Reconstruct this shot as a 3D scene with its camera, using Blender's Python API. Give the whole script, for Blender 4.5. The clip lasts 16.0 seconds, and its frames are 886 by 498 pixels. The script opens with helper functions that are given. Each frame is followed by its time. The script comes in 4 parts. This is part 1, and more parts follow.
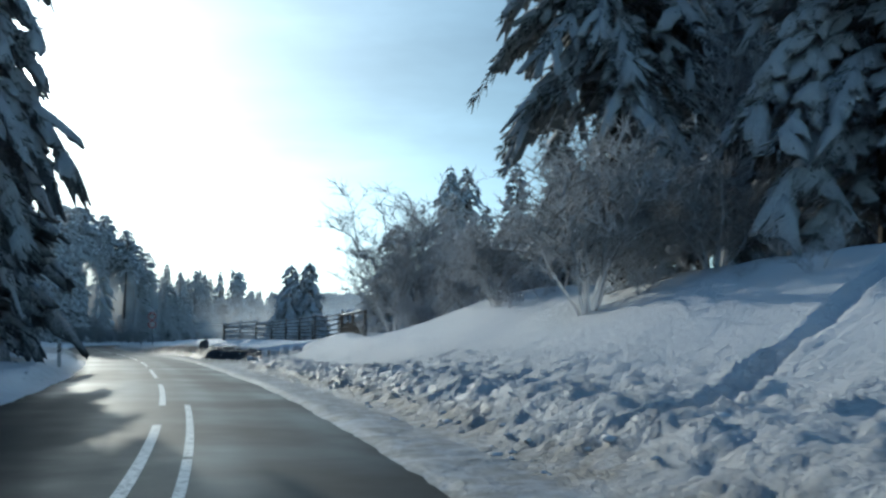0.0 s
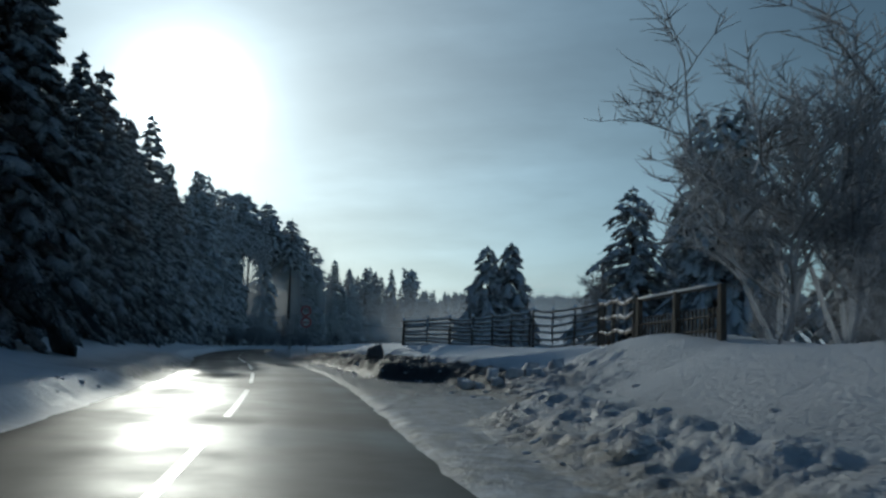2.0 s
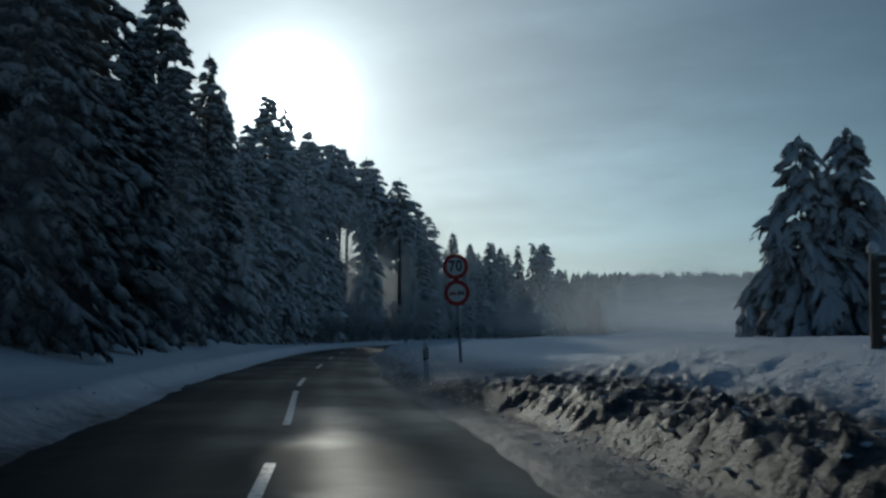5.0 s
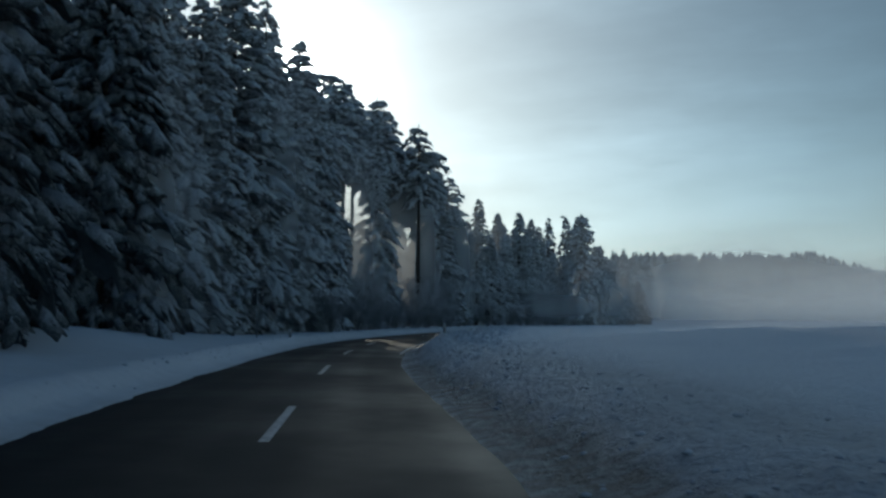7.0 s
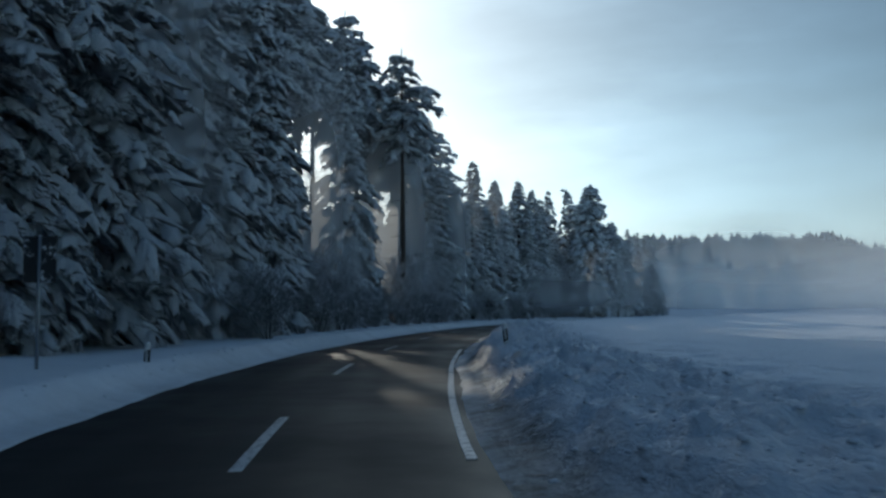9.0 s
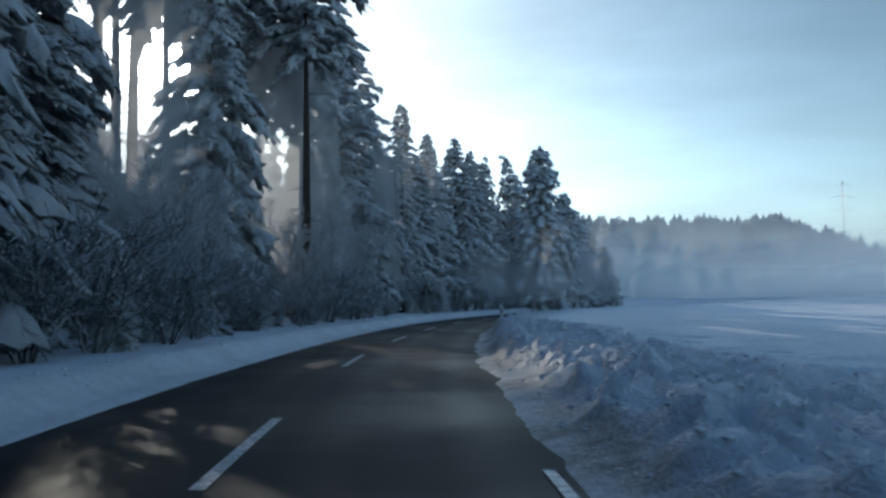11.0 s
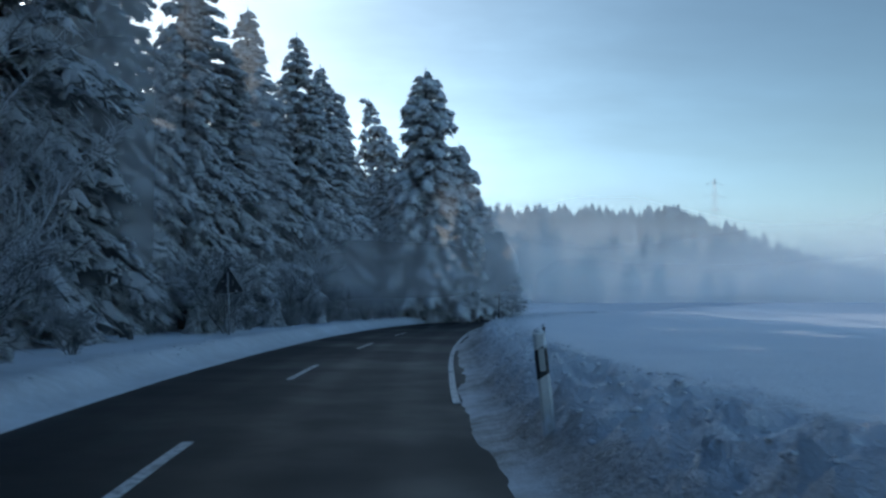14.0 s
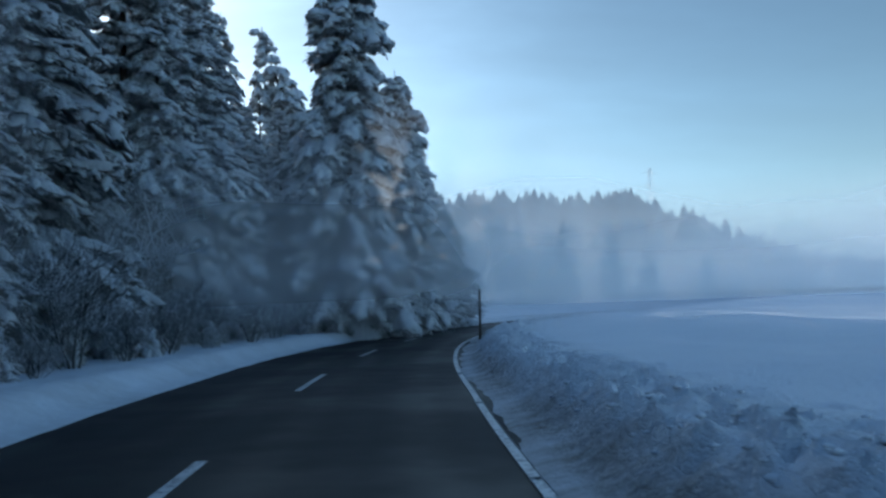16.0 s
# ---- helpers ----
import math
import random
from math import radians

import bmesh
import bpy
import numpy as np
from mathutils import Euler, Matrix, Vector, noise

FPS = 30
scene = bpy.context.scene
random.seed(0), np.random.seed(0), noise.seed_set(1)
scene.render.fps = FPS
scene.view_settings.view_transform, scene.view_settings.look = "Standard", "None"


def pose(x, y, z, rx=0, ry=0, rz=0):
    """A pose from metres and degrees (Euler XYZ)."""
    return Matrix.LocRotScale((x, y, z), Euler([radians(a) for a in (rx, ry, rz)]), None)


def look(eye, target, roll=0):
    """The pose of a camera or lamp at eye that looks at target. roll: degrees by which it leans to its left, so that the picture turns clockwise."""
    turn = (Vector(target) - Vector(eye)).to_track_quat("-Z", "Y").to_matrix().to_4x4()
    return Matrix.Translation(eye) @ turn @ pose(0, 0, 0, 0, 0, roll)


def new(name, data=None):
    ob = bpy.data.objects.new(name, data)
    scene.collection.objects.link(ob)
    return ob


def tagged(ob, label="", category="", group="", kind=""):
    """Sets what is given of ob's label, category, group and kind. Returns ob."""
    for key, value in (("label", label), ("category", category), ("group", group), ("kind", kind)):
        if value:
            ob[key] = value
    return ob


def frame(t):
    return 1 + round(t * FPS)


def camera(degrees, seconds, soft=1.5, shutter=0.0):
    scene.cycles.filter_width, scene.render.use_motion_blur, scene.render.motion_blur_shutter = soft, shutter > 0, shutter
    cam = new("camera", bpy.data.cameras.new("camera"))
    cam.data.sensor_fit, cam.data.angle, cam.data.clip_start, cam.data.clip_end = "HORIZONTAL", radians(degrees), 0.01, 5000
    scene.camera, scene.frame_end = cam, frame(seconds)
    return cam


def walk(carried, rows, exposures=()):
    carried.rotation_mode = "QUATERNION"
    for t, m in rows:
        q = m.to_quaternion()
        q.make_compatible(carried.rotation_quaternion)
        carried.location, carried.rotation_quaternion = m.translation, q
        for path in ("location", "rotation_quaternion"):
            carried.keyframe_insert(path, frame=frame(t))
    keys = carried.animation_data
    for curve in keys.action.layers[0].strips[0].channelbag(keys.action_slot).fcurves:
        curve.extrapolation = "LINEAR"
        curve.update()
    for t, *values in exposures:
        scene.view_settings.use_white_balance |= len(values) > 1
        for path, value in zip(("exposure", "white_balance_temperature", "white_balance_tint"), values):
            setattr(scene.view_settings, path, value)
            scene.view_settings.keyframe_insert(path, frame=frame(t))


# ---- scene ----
cam = camera(52.1, 16.0, soft=2.6, shutter=0.12)
PATH = [
    (0.0, 0.000, 0.000, 1.227, -0.00, 5.91, 0.86),
    (0.5, -1.315, 6.494, 1.183, 2.99, 6.01, 1.06),
    (1.0, -2.898, 12.943, 1.186, 5.81, 6.11, 1.32),
    (1.5, -4.733, 19.409, 1.211, 8.33, 6.14, 1.50),
    (2.0, -6.771, 25.883, 1.237, 10.50, 6.06, 1.66),
    (2.5, -8.833, 32.176, 1.305, 12.54, 5.89, 1.54),
    (3.0, -10.904, 38.133, 1.422, 14.23, 5.73, 1.64),
    (3.5, -13.030, 43.820, 1.518, 15.51, 5.63, 1.65),
    (4.0, -15.235, 49.415, 1.497, 16.04, 5.57, 0.83),
    (4.2, -16.155, 51.651, 1.480, 16.23, 5.53, 0.57),
    (4.5, -17.577, 55.006, 1.442, 16.54, 5.46, 0.28),
    (5.0, -20.059, 60.631, 1.381, 17.03, 5.28, 0.17),
    (5.5, -22.636, 66.346, 1.352, 17.28, 5.06, 0.43),
    (6.0, -25.249, 72.180, 1.351, 17.27, 4.81, 0.79),
    (6.3, -26.799, 75.740, 1.355, 17.24, 4.67, 0.86),
    (6.5, -27.815, 78.136, 1.357, 17.23, 4.57, 0.83),
    (7.0, -30.320, 84.186, 1.366, 17.23, 4.36, 0.49),
    (7.5, -32.847, 90.207, 1.394, 16.95, 4.21, -0.03),
    (8.0, -35.325, 96.229, 1.397, 16.60, 4.07, -0.08),
    (8.2, -36.297, 98.639, 1.394, 16.39, 4.03, -0.09),
    (8.5, -37.731, 102.256, 1.384, 16.02, 3.96, -0.13),
    (9.0, -40.025, 108.286, 1.369, 15.14, 3.89, -0.26),
    (9.5, -42.164, 114.290, 1.372, 14.00, 3.80, -0.52),
    (10.0, -44.118, 120.247, 1.388, 12.63, 3.68, -0.79),
    (10.3, -45.197, 123.798, 1.389, 11.70, 3.57, -0.83),
    (10.5, -45.882, 126.161, 1.383, 11.04, 3.49, -0.79),
    (11.0, -47.453, 132.064, 1.351, 9.28, 3.25, -0.48),
    (11.5, -48.843, 138.053, 1.345, 7.57, 3.10, -0.11),
    (12.0, -50.036, 144.089, 1.363, 5.76, 2.95, 0.25),
    (12.5, -51.026, 150.136, 1.394, 3.93, 3.01, 0.58),
    (13.0, -51.810, 156.160, 1.410, 2.03, 3.50, 0.74),
    (13.5, -52.410, 162.131, 1.421, 0.42, 3.21, 0.41),
    (14.0, -52.867, 168.017, 1.372, -0.85, 3.46, -0.09),
    (14.5, -53.194, 173.833, 1.323, -2.39, 3.34, -0.77),
    (15.0, -53.410, 179.599, 1.309, -3.52, 3.53, -1.05),
    (15.5, -53.510, 185.339, 1.323, -4.86, 3.63, -1.44),
    (16.0, -53.469, 191.081, 1.394, -6.25, 3.69, -1.90),
]
EXPOSURES = [(0.0, -0.12, 6000, 0), (1.0, -0.95, 6000, 0), (2.0, -1.4, 6000, 0), (2.6, -1.42, 6000, 0), (4.2, -1.6, 6050, 1), (6.9, -1.02, 6450, 3), (8.1, -0.72, 6450, 4), (9.2, -0.45, 6350, 6), (11.0, 0.08, 6350, 7), (12.4, 0.2, 6450, 7), (13.1, 0.12, 6200, 7), (14.2, 0.16, 6000, 7), (16.0, 0.34, 5900, 7)]
walk(cam, [(t, pose(x, y, z, 90 + pitch, 0, yaw) @ pose(0, 0, 0, 0, 0, roll)) for t, x, y, z, yaw, pitch, roll in PATH], EXPOSURES)

# ---- light: a low winter sun ahead and to the left, thin high cloud ----
SUN_AZ, SUN_EL = radians(26.7), radians(14.2)      # azimuth to the left of +y
SUN_DIR = Vector((-math.sin(SUN_AZ) * math.cos(SUN_EL), math.cos(SUN_AZ) * math.cos(SUN_EL), math.sin(SUN_EL)))
sun = new("sun", bpy.data.lights.new("sun", "SUN"))
sun.data.energy, sun.data.angle, sun.data.color = 2.4, radians(0.6), (1.0, 0.93, 0.82)
sun.matrix_world = look(SUN_DIR * 100, (0, 0, 0))


def nodes_of(tree):
    tree.nodes.clear()
    return tree.nodes, tree.links


class Net:
    """A small helper to write node trees in few lines."""

    def __init__(self, tree):
        self.n, self.l = nodes_of(tree)

    def add(self, kind, props=None, **inputs):
        node = self.n.new(kind)
        props = props or {}
        if "operation" in props:
            node.operation = props["operation"]
        if "use_clamp" in props:
            node.use_clamp = props["use_clamp"]
        if "data_type" in props:
            node.data_type = props["data_type"]
        if "interpolation_type" in props:
            node.interpolation_type = props["interpolation_type"]
        if "attribute_name" in props:
            node.attribute_name = props["attribute_name"]
        for key, value in inputs.items():
            name = key.replace("_", " ")
            socket = node.inputs[int(key[1:])] if key[0] == "i" and key[1:].isdigit() else node.inputs[name]
            if hasattr(value, "is_output"):
                self.l.new(value, socket)
            else:
                socket.default_value = value
        return node

    def math(self, op, a, b=0.0, clamp=False):
        return self.add("ShaderNodeMath", {"operation": op, "use_clamp": clamp}, i0=a, i1=b).outputs[0]

    def mix(self, fac, a, b):
        node = self.add("ShaderNodeMix", {"data_type": "RGBA"})
        for k, v in ((0, fac), (6, a), (7, b)):
            if hasattr(v, "is_output"):
                self.l.new(v, node.inputs[k])
            else:
                node.inputs[k].default_value = v
        return node.outputs[2]

    def noise(self, vec, scale, detail=4.0, rough=0.55):
        return self.add("ShaderNodeTexNoise", None, Vector=vec, Scale=scale, Detail=detail, Roughness=rough).outputs[0]

    def span(self, v, a, b, c=0.0, d=1.0):
        return self.add("ShaderNodeMapRange", {"interpolation_type": "SMOOTHSTEP"}, i0=v, i1=a, i2=b, i3=c, i4=d).outputs[0]


def build_world():
    world = bpy.data.worlds.new("winter_sky")
    scene.world = world
    world.use_nodes = True
    w = Net(world.node_tree)
    way = w.add("ShaderNodeTexCoord").outputs["Generated"]
    tex = w.add("ShaderNodeTexSky")
    tex.sky_type, tex.sun_disc, tex.sun_elevation, tex.sun_rotation = "NISHITA", False, SUN_EL, -SUN_AZ
    tex.air_density, tex.dust_density, tex.ozone_density = 1.1, 0.25, 2.0
    sky = tex.outputs[0]
    z = w.add("ShaderNodeSeparateXYZ", None, Vector=way).outputs
    up = w.math("MAXIMUM", z[2], 0.0)
    # thin cloud, drawn on a plane overhead
    flat = w.math("ADD", up, 0.16)
    plane = w.add("ShaderNodeCombineXYZ", None, X=w.math("DIVIDE", z[0], flat), Y=w.math("DIVIDE", z[1], flat), Z=0.0).outputs[0]
    warp = w.add("ShaderNodeMapping", None, Vector=plane, Rotation=(0, 0, 0.5), Scale=(0.32, 0.75, 1.0)).outputs[0]
    veil = w.span(w.math("ADD", w.math("MULTIPLY", w.noise(warp, 1.1, 6.0, 0.55), 0.7), w.math("MULTIPLY", w.noise(plane, 1.3, 6.0, 0.6), 0.3)), 0.36, 0.72, 0.10, 0.92)
    facing = w.add("ShaderNodeVectorMath", {"operation": "DOT_PRODUCT"}, i0=way, i1=SUN_DIR).outputs["Value"]
    near = w.math("MAXIMUM", facing, 0.0)
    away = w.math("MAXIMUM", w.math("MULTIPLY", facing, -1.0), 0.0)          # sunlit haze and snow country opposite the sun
    glow = 0.0
    for strength, sharp in zip(GLOW, (1600.0, 260.0, 42.0, 9.0)):
        glow = w.math("ADD", glow, w.math("MULTIPLY", w.math("POWER", near, sharp), strength))
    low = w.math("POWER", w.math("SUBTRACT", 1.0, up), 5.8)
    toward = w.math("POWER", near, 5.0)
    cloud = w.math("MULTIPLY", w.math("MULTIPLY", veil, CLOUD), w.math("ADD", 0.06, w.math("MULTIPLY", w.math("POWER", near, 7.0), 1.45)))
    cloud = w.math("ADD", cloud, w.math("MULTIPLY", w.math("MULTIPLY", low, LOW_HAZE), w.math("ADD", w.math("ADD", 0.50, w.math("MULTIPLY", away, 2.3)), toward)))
    cloud = w.math("ADD", cloud, w.math("MULTIPLY", w.math("POWER", near, 12.0), 0.36))      # thin bright haze round the sun
    tone = w.mix(w.math("POWER", near, 8.0), (0.36, 0.69, 1.0, 1), (0.78, 0.92, 1.0, 1))
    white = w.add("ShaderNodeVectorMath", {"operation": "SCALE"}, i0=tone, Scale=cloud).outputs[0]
    warm = w.add("ShaderNodeVectorMath", {"operation": "SCALE"}, i0=(0.93, 0.97, 1.0), Scale=glow).outputs[0]
    blue = w.add("ShaderNodeVectorMath", {"operation": "SCALE"}, i0=sky, Scale=SKY).outputs[0]
    both = w.add("ShaderNodeVectorMath", {"operation": "ADD"}, i0=white, i1=warm).outputs[0]
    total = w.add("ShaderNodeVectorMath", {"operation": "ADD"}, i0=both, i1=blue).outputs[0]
    deep = w.math("MULTIPLY", w.span(z[2], 0.36, 0.80), ZENITH)                 # the clear blue overhead
    over = w.add("ShaderNodeVectorMath", {"operation": "SCALE"}, i0=(0.10, 0.38, 1.0), Scale=deep).outputs[0]
    total = w.add("ShaderNodeVectorMath", {"operation": "ADD"}, i0=total, i1=over).outputs[0]
    back = w.add("ShaderNodeBackground", None, Color=total, Strength=1.0).outputs[0]
    w.add("ShaderNodeOutputWorld", None, Surface=back)


SKY, CLOUD, LOW_HAZE, ZENITH, GLOW = 0.066, 0.85, 0.80, 0.17, (26.0, 2.0, 0.68, 0.19)
build_world()


# ---- materials ----
def material(name):
    m = bpy.data.materials.new(name)
    m.use_nodes = True
    return m, Net(m.node_tree)


def finish(net, color, rough=0.6, bump=None, strength=0.3, distance=0.02, metal=0.0, spec=0.5, **more):
    shader = net.add("ShaderNodeBsdfPrincipled", None, Base_Color=color, Roughness=rough, Metallic=metal)
    shader.inputs["Specular IOR Level"].default_value = spec
    for key, value in more.items():
        shader.inputs[key.replace("_", " ")].default_value = value
    if bump is not None:
        b = net.add("ShaderNodeBump", None, Height=bump, Strength=strength, Distance=distance).outputs[0]
        net.l.new(b, shader.inputs["Normal"])
    net.add("ShaderNodeOutputMaterial", None, Surface=shader.outputs[0])
    return shader


def snow_ground():
    m, k = material("snow_ground")
    p = k.add("ShaderNodeNewGeometry").outputs["Position"]
    dirt = k.add("ShaderNodeAttribute", {"attribute_name": "dirt"}).outputs["Fac"]
    n1, n2, n3, n4 = k.noise(p, 0.35, 3), k.noise(p, 3.2, 6, 0.65), k.noise(p, 22.0, 5, 0.7), k.noise(p, 8.0, 5, 0.65)
    # darkens part of the bank: road grime, and shade put into the colour
    grime_shade = k.add("ShaderNodeAttribute", {"attribute_name": "grime_shade"}).outputs["Fac"]
    grime = k.math("MULTIPLY", dirt, k.math("ADD", k.span(n2, 0.25, 0.7, 0.35, 1.0), k.math("MULTIPLY", grime_shade, 0.62)), True)
    white = k.mix(n1, (0.78, 0.80, 0.84, 1), (0.86, 0.87, 0.88, 1))
    brown = k.mix(grime_shade, k.mix(n2, (0.12, 0.105, 0.085, 1), (0.40, 0.36, 0.30, 1)), k.mix(n2, (0.026, 0.026, 0.029, 1), (0.095, 0.095, 0.10, 1)))
    specks = k.math("MULTIPLY", k.span(n3, 0.62, 0.72), k.math("MULTIPLY", dirt, 0.6))
    col = k.mix(k.math("MAXIMUM", grime, specks), white, brown)
    crust = k.add("ShaderNodeAttribute", {"attribute_name": "crust"}).outputs["Fac"]
    crumbs = k.math("MULTIPLY", k.math("ADD", k.span(n4, 0.36, 0.66), k.math("MULTIPLY", k.noise(p, 13.0, 4, 0.7), 1.2)), k.math("MULTIPLY", crust, 2.6))
    h = k.math("ADD", k.math("ADD", n2, k.math("ADD", crumbs, k.math("MULTIPLY", n4, k.math("ADD", 0.15, dirt)))), k.math("MULTIPLY", n3, 0.22))
    finish(k, col, 0.55, h, 0.6, 0.08, spec=0.3)
    return m


def asphalt():
    m, k = material("wet_asphalt")
    p = k.add("ShaderNodeNewGeometry").outputs["Position"]
    n1, n2, n3 = k.noise(p, 0.22, 4), k.noise(p, 1.6, 5, 0.65), k.noise(p, 60.0, 3)
    across = k.add("ShaderNodeAttribute", {"attribute_name": "across"}).outputs["Fac"]
    track = k.math("ABSOLUTE", k.math("SUBTRACT", k.math("ABSOLUTE", k.math("SUBTRACT", k.math("ABSOLUTE", across), 1.5)), 0.75))
    wheel = k.span(track, 0.05, 0.5, 1.0, 0.0)
    col = k.mix(n2, (0.009, 0.0095, 0.010, 1), (0.022, 0.022, 0.022, 1))
    salt = k.math("MULTIPLY", k.span(n1, 0.35, 0.7), k.span(track, 0.1, 0.7, 0.1, 0.8))
    col = k.mix(k.math("MULTIPLY", salt, 0.25), col, (0.08, 0.08, 0.076, 1))
    rough = k.math("ADD", k.span(n1, 0.35, 0.65, 0.37, 0.56), k.math("ADD", k.math("MULTIPLY", n2, 0.14), k.math("MULTIPLY", wheel, -0.07)))
    finish(k, col, rough, k.math("ADD", n3, k.math("MULTIPLY", n2, 2.0)), 0.22, 0.006, spec=0.075)
    return m


def line_paint():
    m, k = material("line_paint")
    p = k.add("ShaderNodeNewGeometry").outputs["Position"]
    n = k.noise(p, 9.0, 6, 0.75)
    wear = k.span(n, 0.46, 0.62)
    col = k.mix(wear, (0.62, 0.62, 0.60, 1), (0.10, 0.10, 0.10, 1))
    finish(k, col, 0.4, n, 0.2, 0.004)
    return m


def snowy(name, dark, dark2, lo, hi, size, snow=(0.87, 0.89, 0.92, 1), glow=0.0, rag=0.9, tuft=1.0, relief=0.6):
    """Dark twigs or needles that carry snow wherever they face upward."""
    m, k = material(name)
    g = k.add("ShaderNodeNewGeometry").outputs
    z = k.add("ShaderNodeSeparateXYZ", None, Vector=g["Normal"]).outputs[2]
    p = g["Position"]
    n, f, t = k.noise(p, size, 5, 0.65), k.noise(p, size * 7, 4, 0.7), k.noise(k.add("ShaderNodeMapping", None, Vector=p, Scale=(1.0, 1.0, 0.45)).outputs[0], size * 17, 4, 0.7)
    lie = k.math("ADD", z, k.math("MULTIPLY", k.math("SUBTRACT", n, 0.5), 1.1))
    lie = k.math("ADD", lie, k.math("MULTIPLY", k.math("SUBTRACT", f, 0.5), rag))
    cover = k.span(lie, lo, hi)
    cover = k.math("MULTIPLY", cover, k.span(t, 0.30, 0.58, tuft, 1.0))
    leaf = k.mix(f, dark, dark2)
    col = k.mix(cover, leaf, snow)
    shader = finish(k, col, 0.75, k.math("ADD", k.math("ADD", f, t), k.math("MULTIPLY", n, 2.0)), relief, 0.1 * relief, spec=0.2)
    if glow:
        thru = k.add("ShaderNodeBsdfTranslucent", None, Color=col).outputs[0]
        both = k.add("ShaderNodeMixShader", None, Fac=glow).outputs[0]
        k.l.new(shader.outputs[0], both.node.inputs[1])
        k.l.new(thru, both.node.inputs[2])
        k.l.new(both, k.n["Material Output"].inputs["Surface"])
    return m


def plain(name, color, rough=0.5, metal=0.0, size=14.0, vary=0.25, snow=0.0):
    m, k = material(name)
    g = k.add("ShaderNodeNewGeometry").outputs
    n = k.noise(g["Position"], size, 5, 0.65)
    lowc = tuple(c * (1 - vary) for c in color) + (1,)
    col = k.mix(n, lowc, tuple(min(1, c * (1 + vary * 0.6)) for c in color) + (1,))
    if snow:
        f = k.noise(g["Position"], 6.0, 5, 0.7)
        col = k.mix(k.span(f, 0.62 - snow, 0.74 - snow), col, (0.82, 0.84, 0.87, 1))
    finish(k, col, rough, n, 0.25, 0.006, metal=metal)
    return m


SNOW = snow_ground()
ASPHALT = asphalt()
PAINT = line_paint()
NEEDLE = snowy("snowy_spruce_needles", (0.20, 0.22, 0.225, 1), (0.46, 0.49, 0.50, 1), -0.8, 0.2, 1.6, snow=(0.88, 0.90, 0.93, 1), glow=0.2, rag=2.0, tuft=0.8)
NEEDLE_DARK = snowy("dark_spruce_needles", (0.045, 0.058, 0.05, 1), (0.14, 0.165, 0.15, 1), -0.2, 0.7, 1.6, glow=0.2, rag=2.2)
FROST = snowy("frosted_twigs", (0.13, 0.12, 0.11, 1), (0.30, 0.285, 0.27, 1), -1.0, -0.1, 3.0, glow=0.65)
THICKET = snowy("snow_dusted_thicket", (0.045, 0.05, 0.052, 1), (0.15, 0.16, 0.165, 1), -0.25, 0.55, 3.0, glow=0.25)
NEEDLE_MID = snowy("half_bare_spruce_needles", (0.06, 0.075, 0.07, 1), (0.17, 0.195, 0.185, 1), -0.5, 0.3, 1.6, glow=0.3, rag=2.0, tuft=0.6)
# far wood: frost, with the pallor of distant haze mixed into its colours
FAR_HAZE = snowy("haze_paled_far_wood", (0.45, 0.47, 0.48, 1), (0.62, 0.64, 0.65, 1), 0.1, 1.2, 0.4, glow=0.5, rag=1.5)
BARK = snowy("spruce_bark", (0.030, 0.024, 0.020, 1), (0.085, 0.068, 0.055, 1), 0.55, 0.9, 4.0)
WOOD = snowy("weathered_rail_wood", (0.10, 0.085, 0.07, 1), (0.20, 0.17, 0.14, 1), 0.55, 0.85, 6.0)
STEEL = plain("galvanised_steel", (0.30, 0.31, 0.32), 0.45, 0.7)
WHITE = plain("white_sign_face", (0.72, 0.72, 0.70), 0.35)
RED = plain("red_sign_border", (0.45, 0.03, 0.03), 0.35)
BLACK = plain("black_print", (0.02, 0.02, 0.02), 0.4)
POST_WHITE = plain("white_plastic_post", (0.68, 0.68, 0.66), 0.4, snow=0.10)
POST_BLACK = plain("black_plastic_band", (0.025, 0.025, 0.027), 0.4, snow=0.06)
REFLECT = plain("reflector", (0.5, 0.5, 0.48), 0.15)
LOAD_THIN = snowy("thin_snow_load", (0.13, 0.15, 0.152, 1), (0.30, 0.33, 0.335, 1), -0.15, 0.8, 1.6, snow=(0.82, 0.84, 0.87, 1), glow=0.2, rag=1.8, tuft=0.7, relief=1.0)
LOAD = snowy("snow_load", (0.24, 0.26, 0.265, 1), (0.48, 0.51, 0.52, 1), -0.75, 0.15, 1.6, snow=(0.88, 0.90, 0.93, 1), glow=0.15, rag=1.5, tuft=0.85, relief=1.0)
GRIMY = plain("grimy_ploughed_snow", (0.15, 0.15, 0.16), 0.75, size=5.0, vary=0.4)
PACK = plain("packed_snow", (0.80, 0.82, 0.85), 0.6, size=9.0, vary=0.06)
CLOD = plain("dirty_snow_clods", (0.76, 0.77, 0.79), 0.7, size=3.0, vary=0.35)


# ---- mesh helpers ----
def mesh_of(name, verts, faces, mat, smooth=True):
    me = bpy.data.meshes.new(name)
    me.from_pydata([tuple(v) for v in verts], [], faces)
    me.materials.append(mat)
    if smooth:
        me.polygons.foreach_set("use_smooth", [True] * len(me.polygons))
    me.update()
    return me


def part(name, verts, faces, mat, parent=None, label="", smooth=True, at=None):
    ob = new(name, mesh_of(name, verts, faces, mat, smooth))
    if parent is not None:
        ob.parent = parent
    if at is not None:
        ob.matrix_basis = at
    if label:
        ob["label"] = label
    return ob


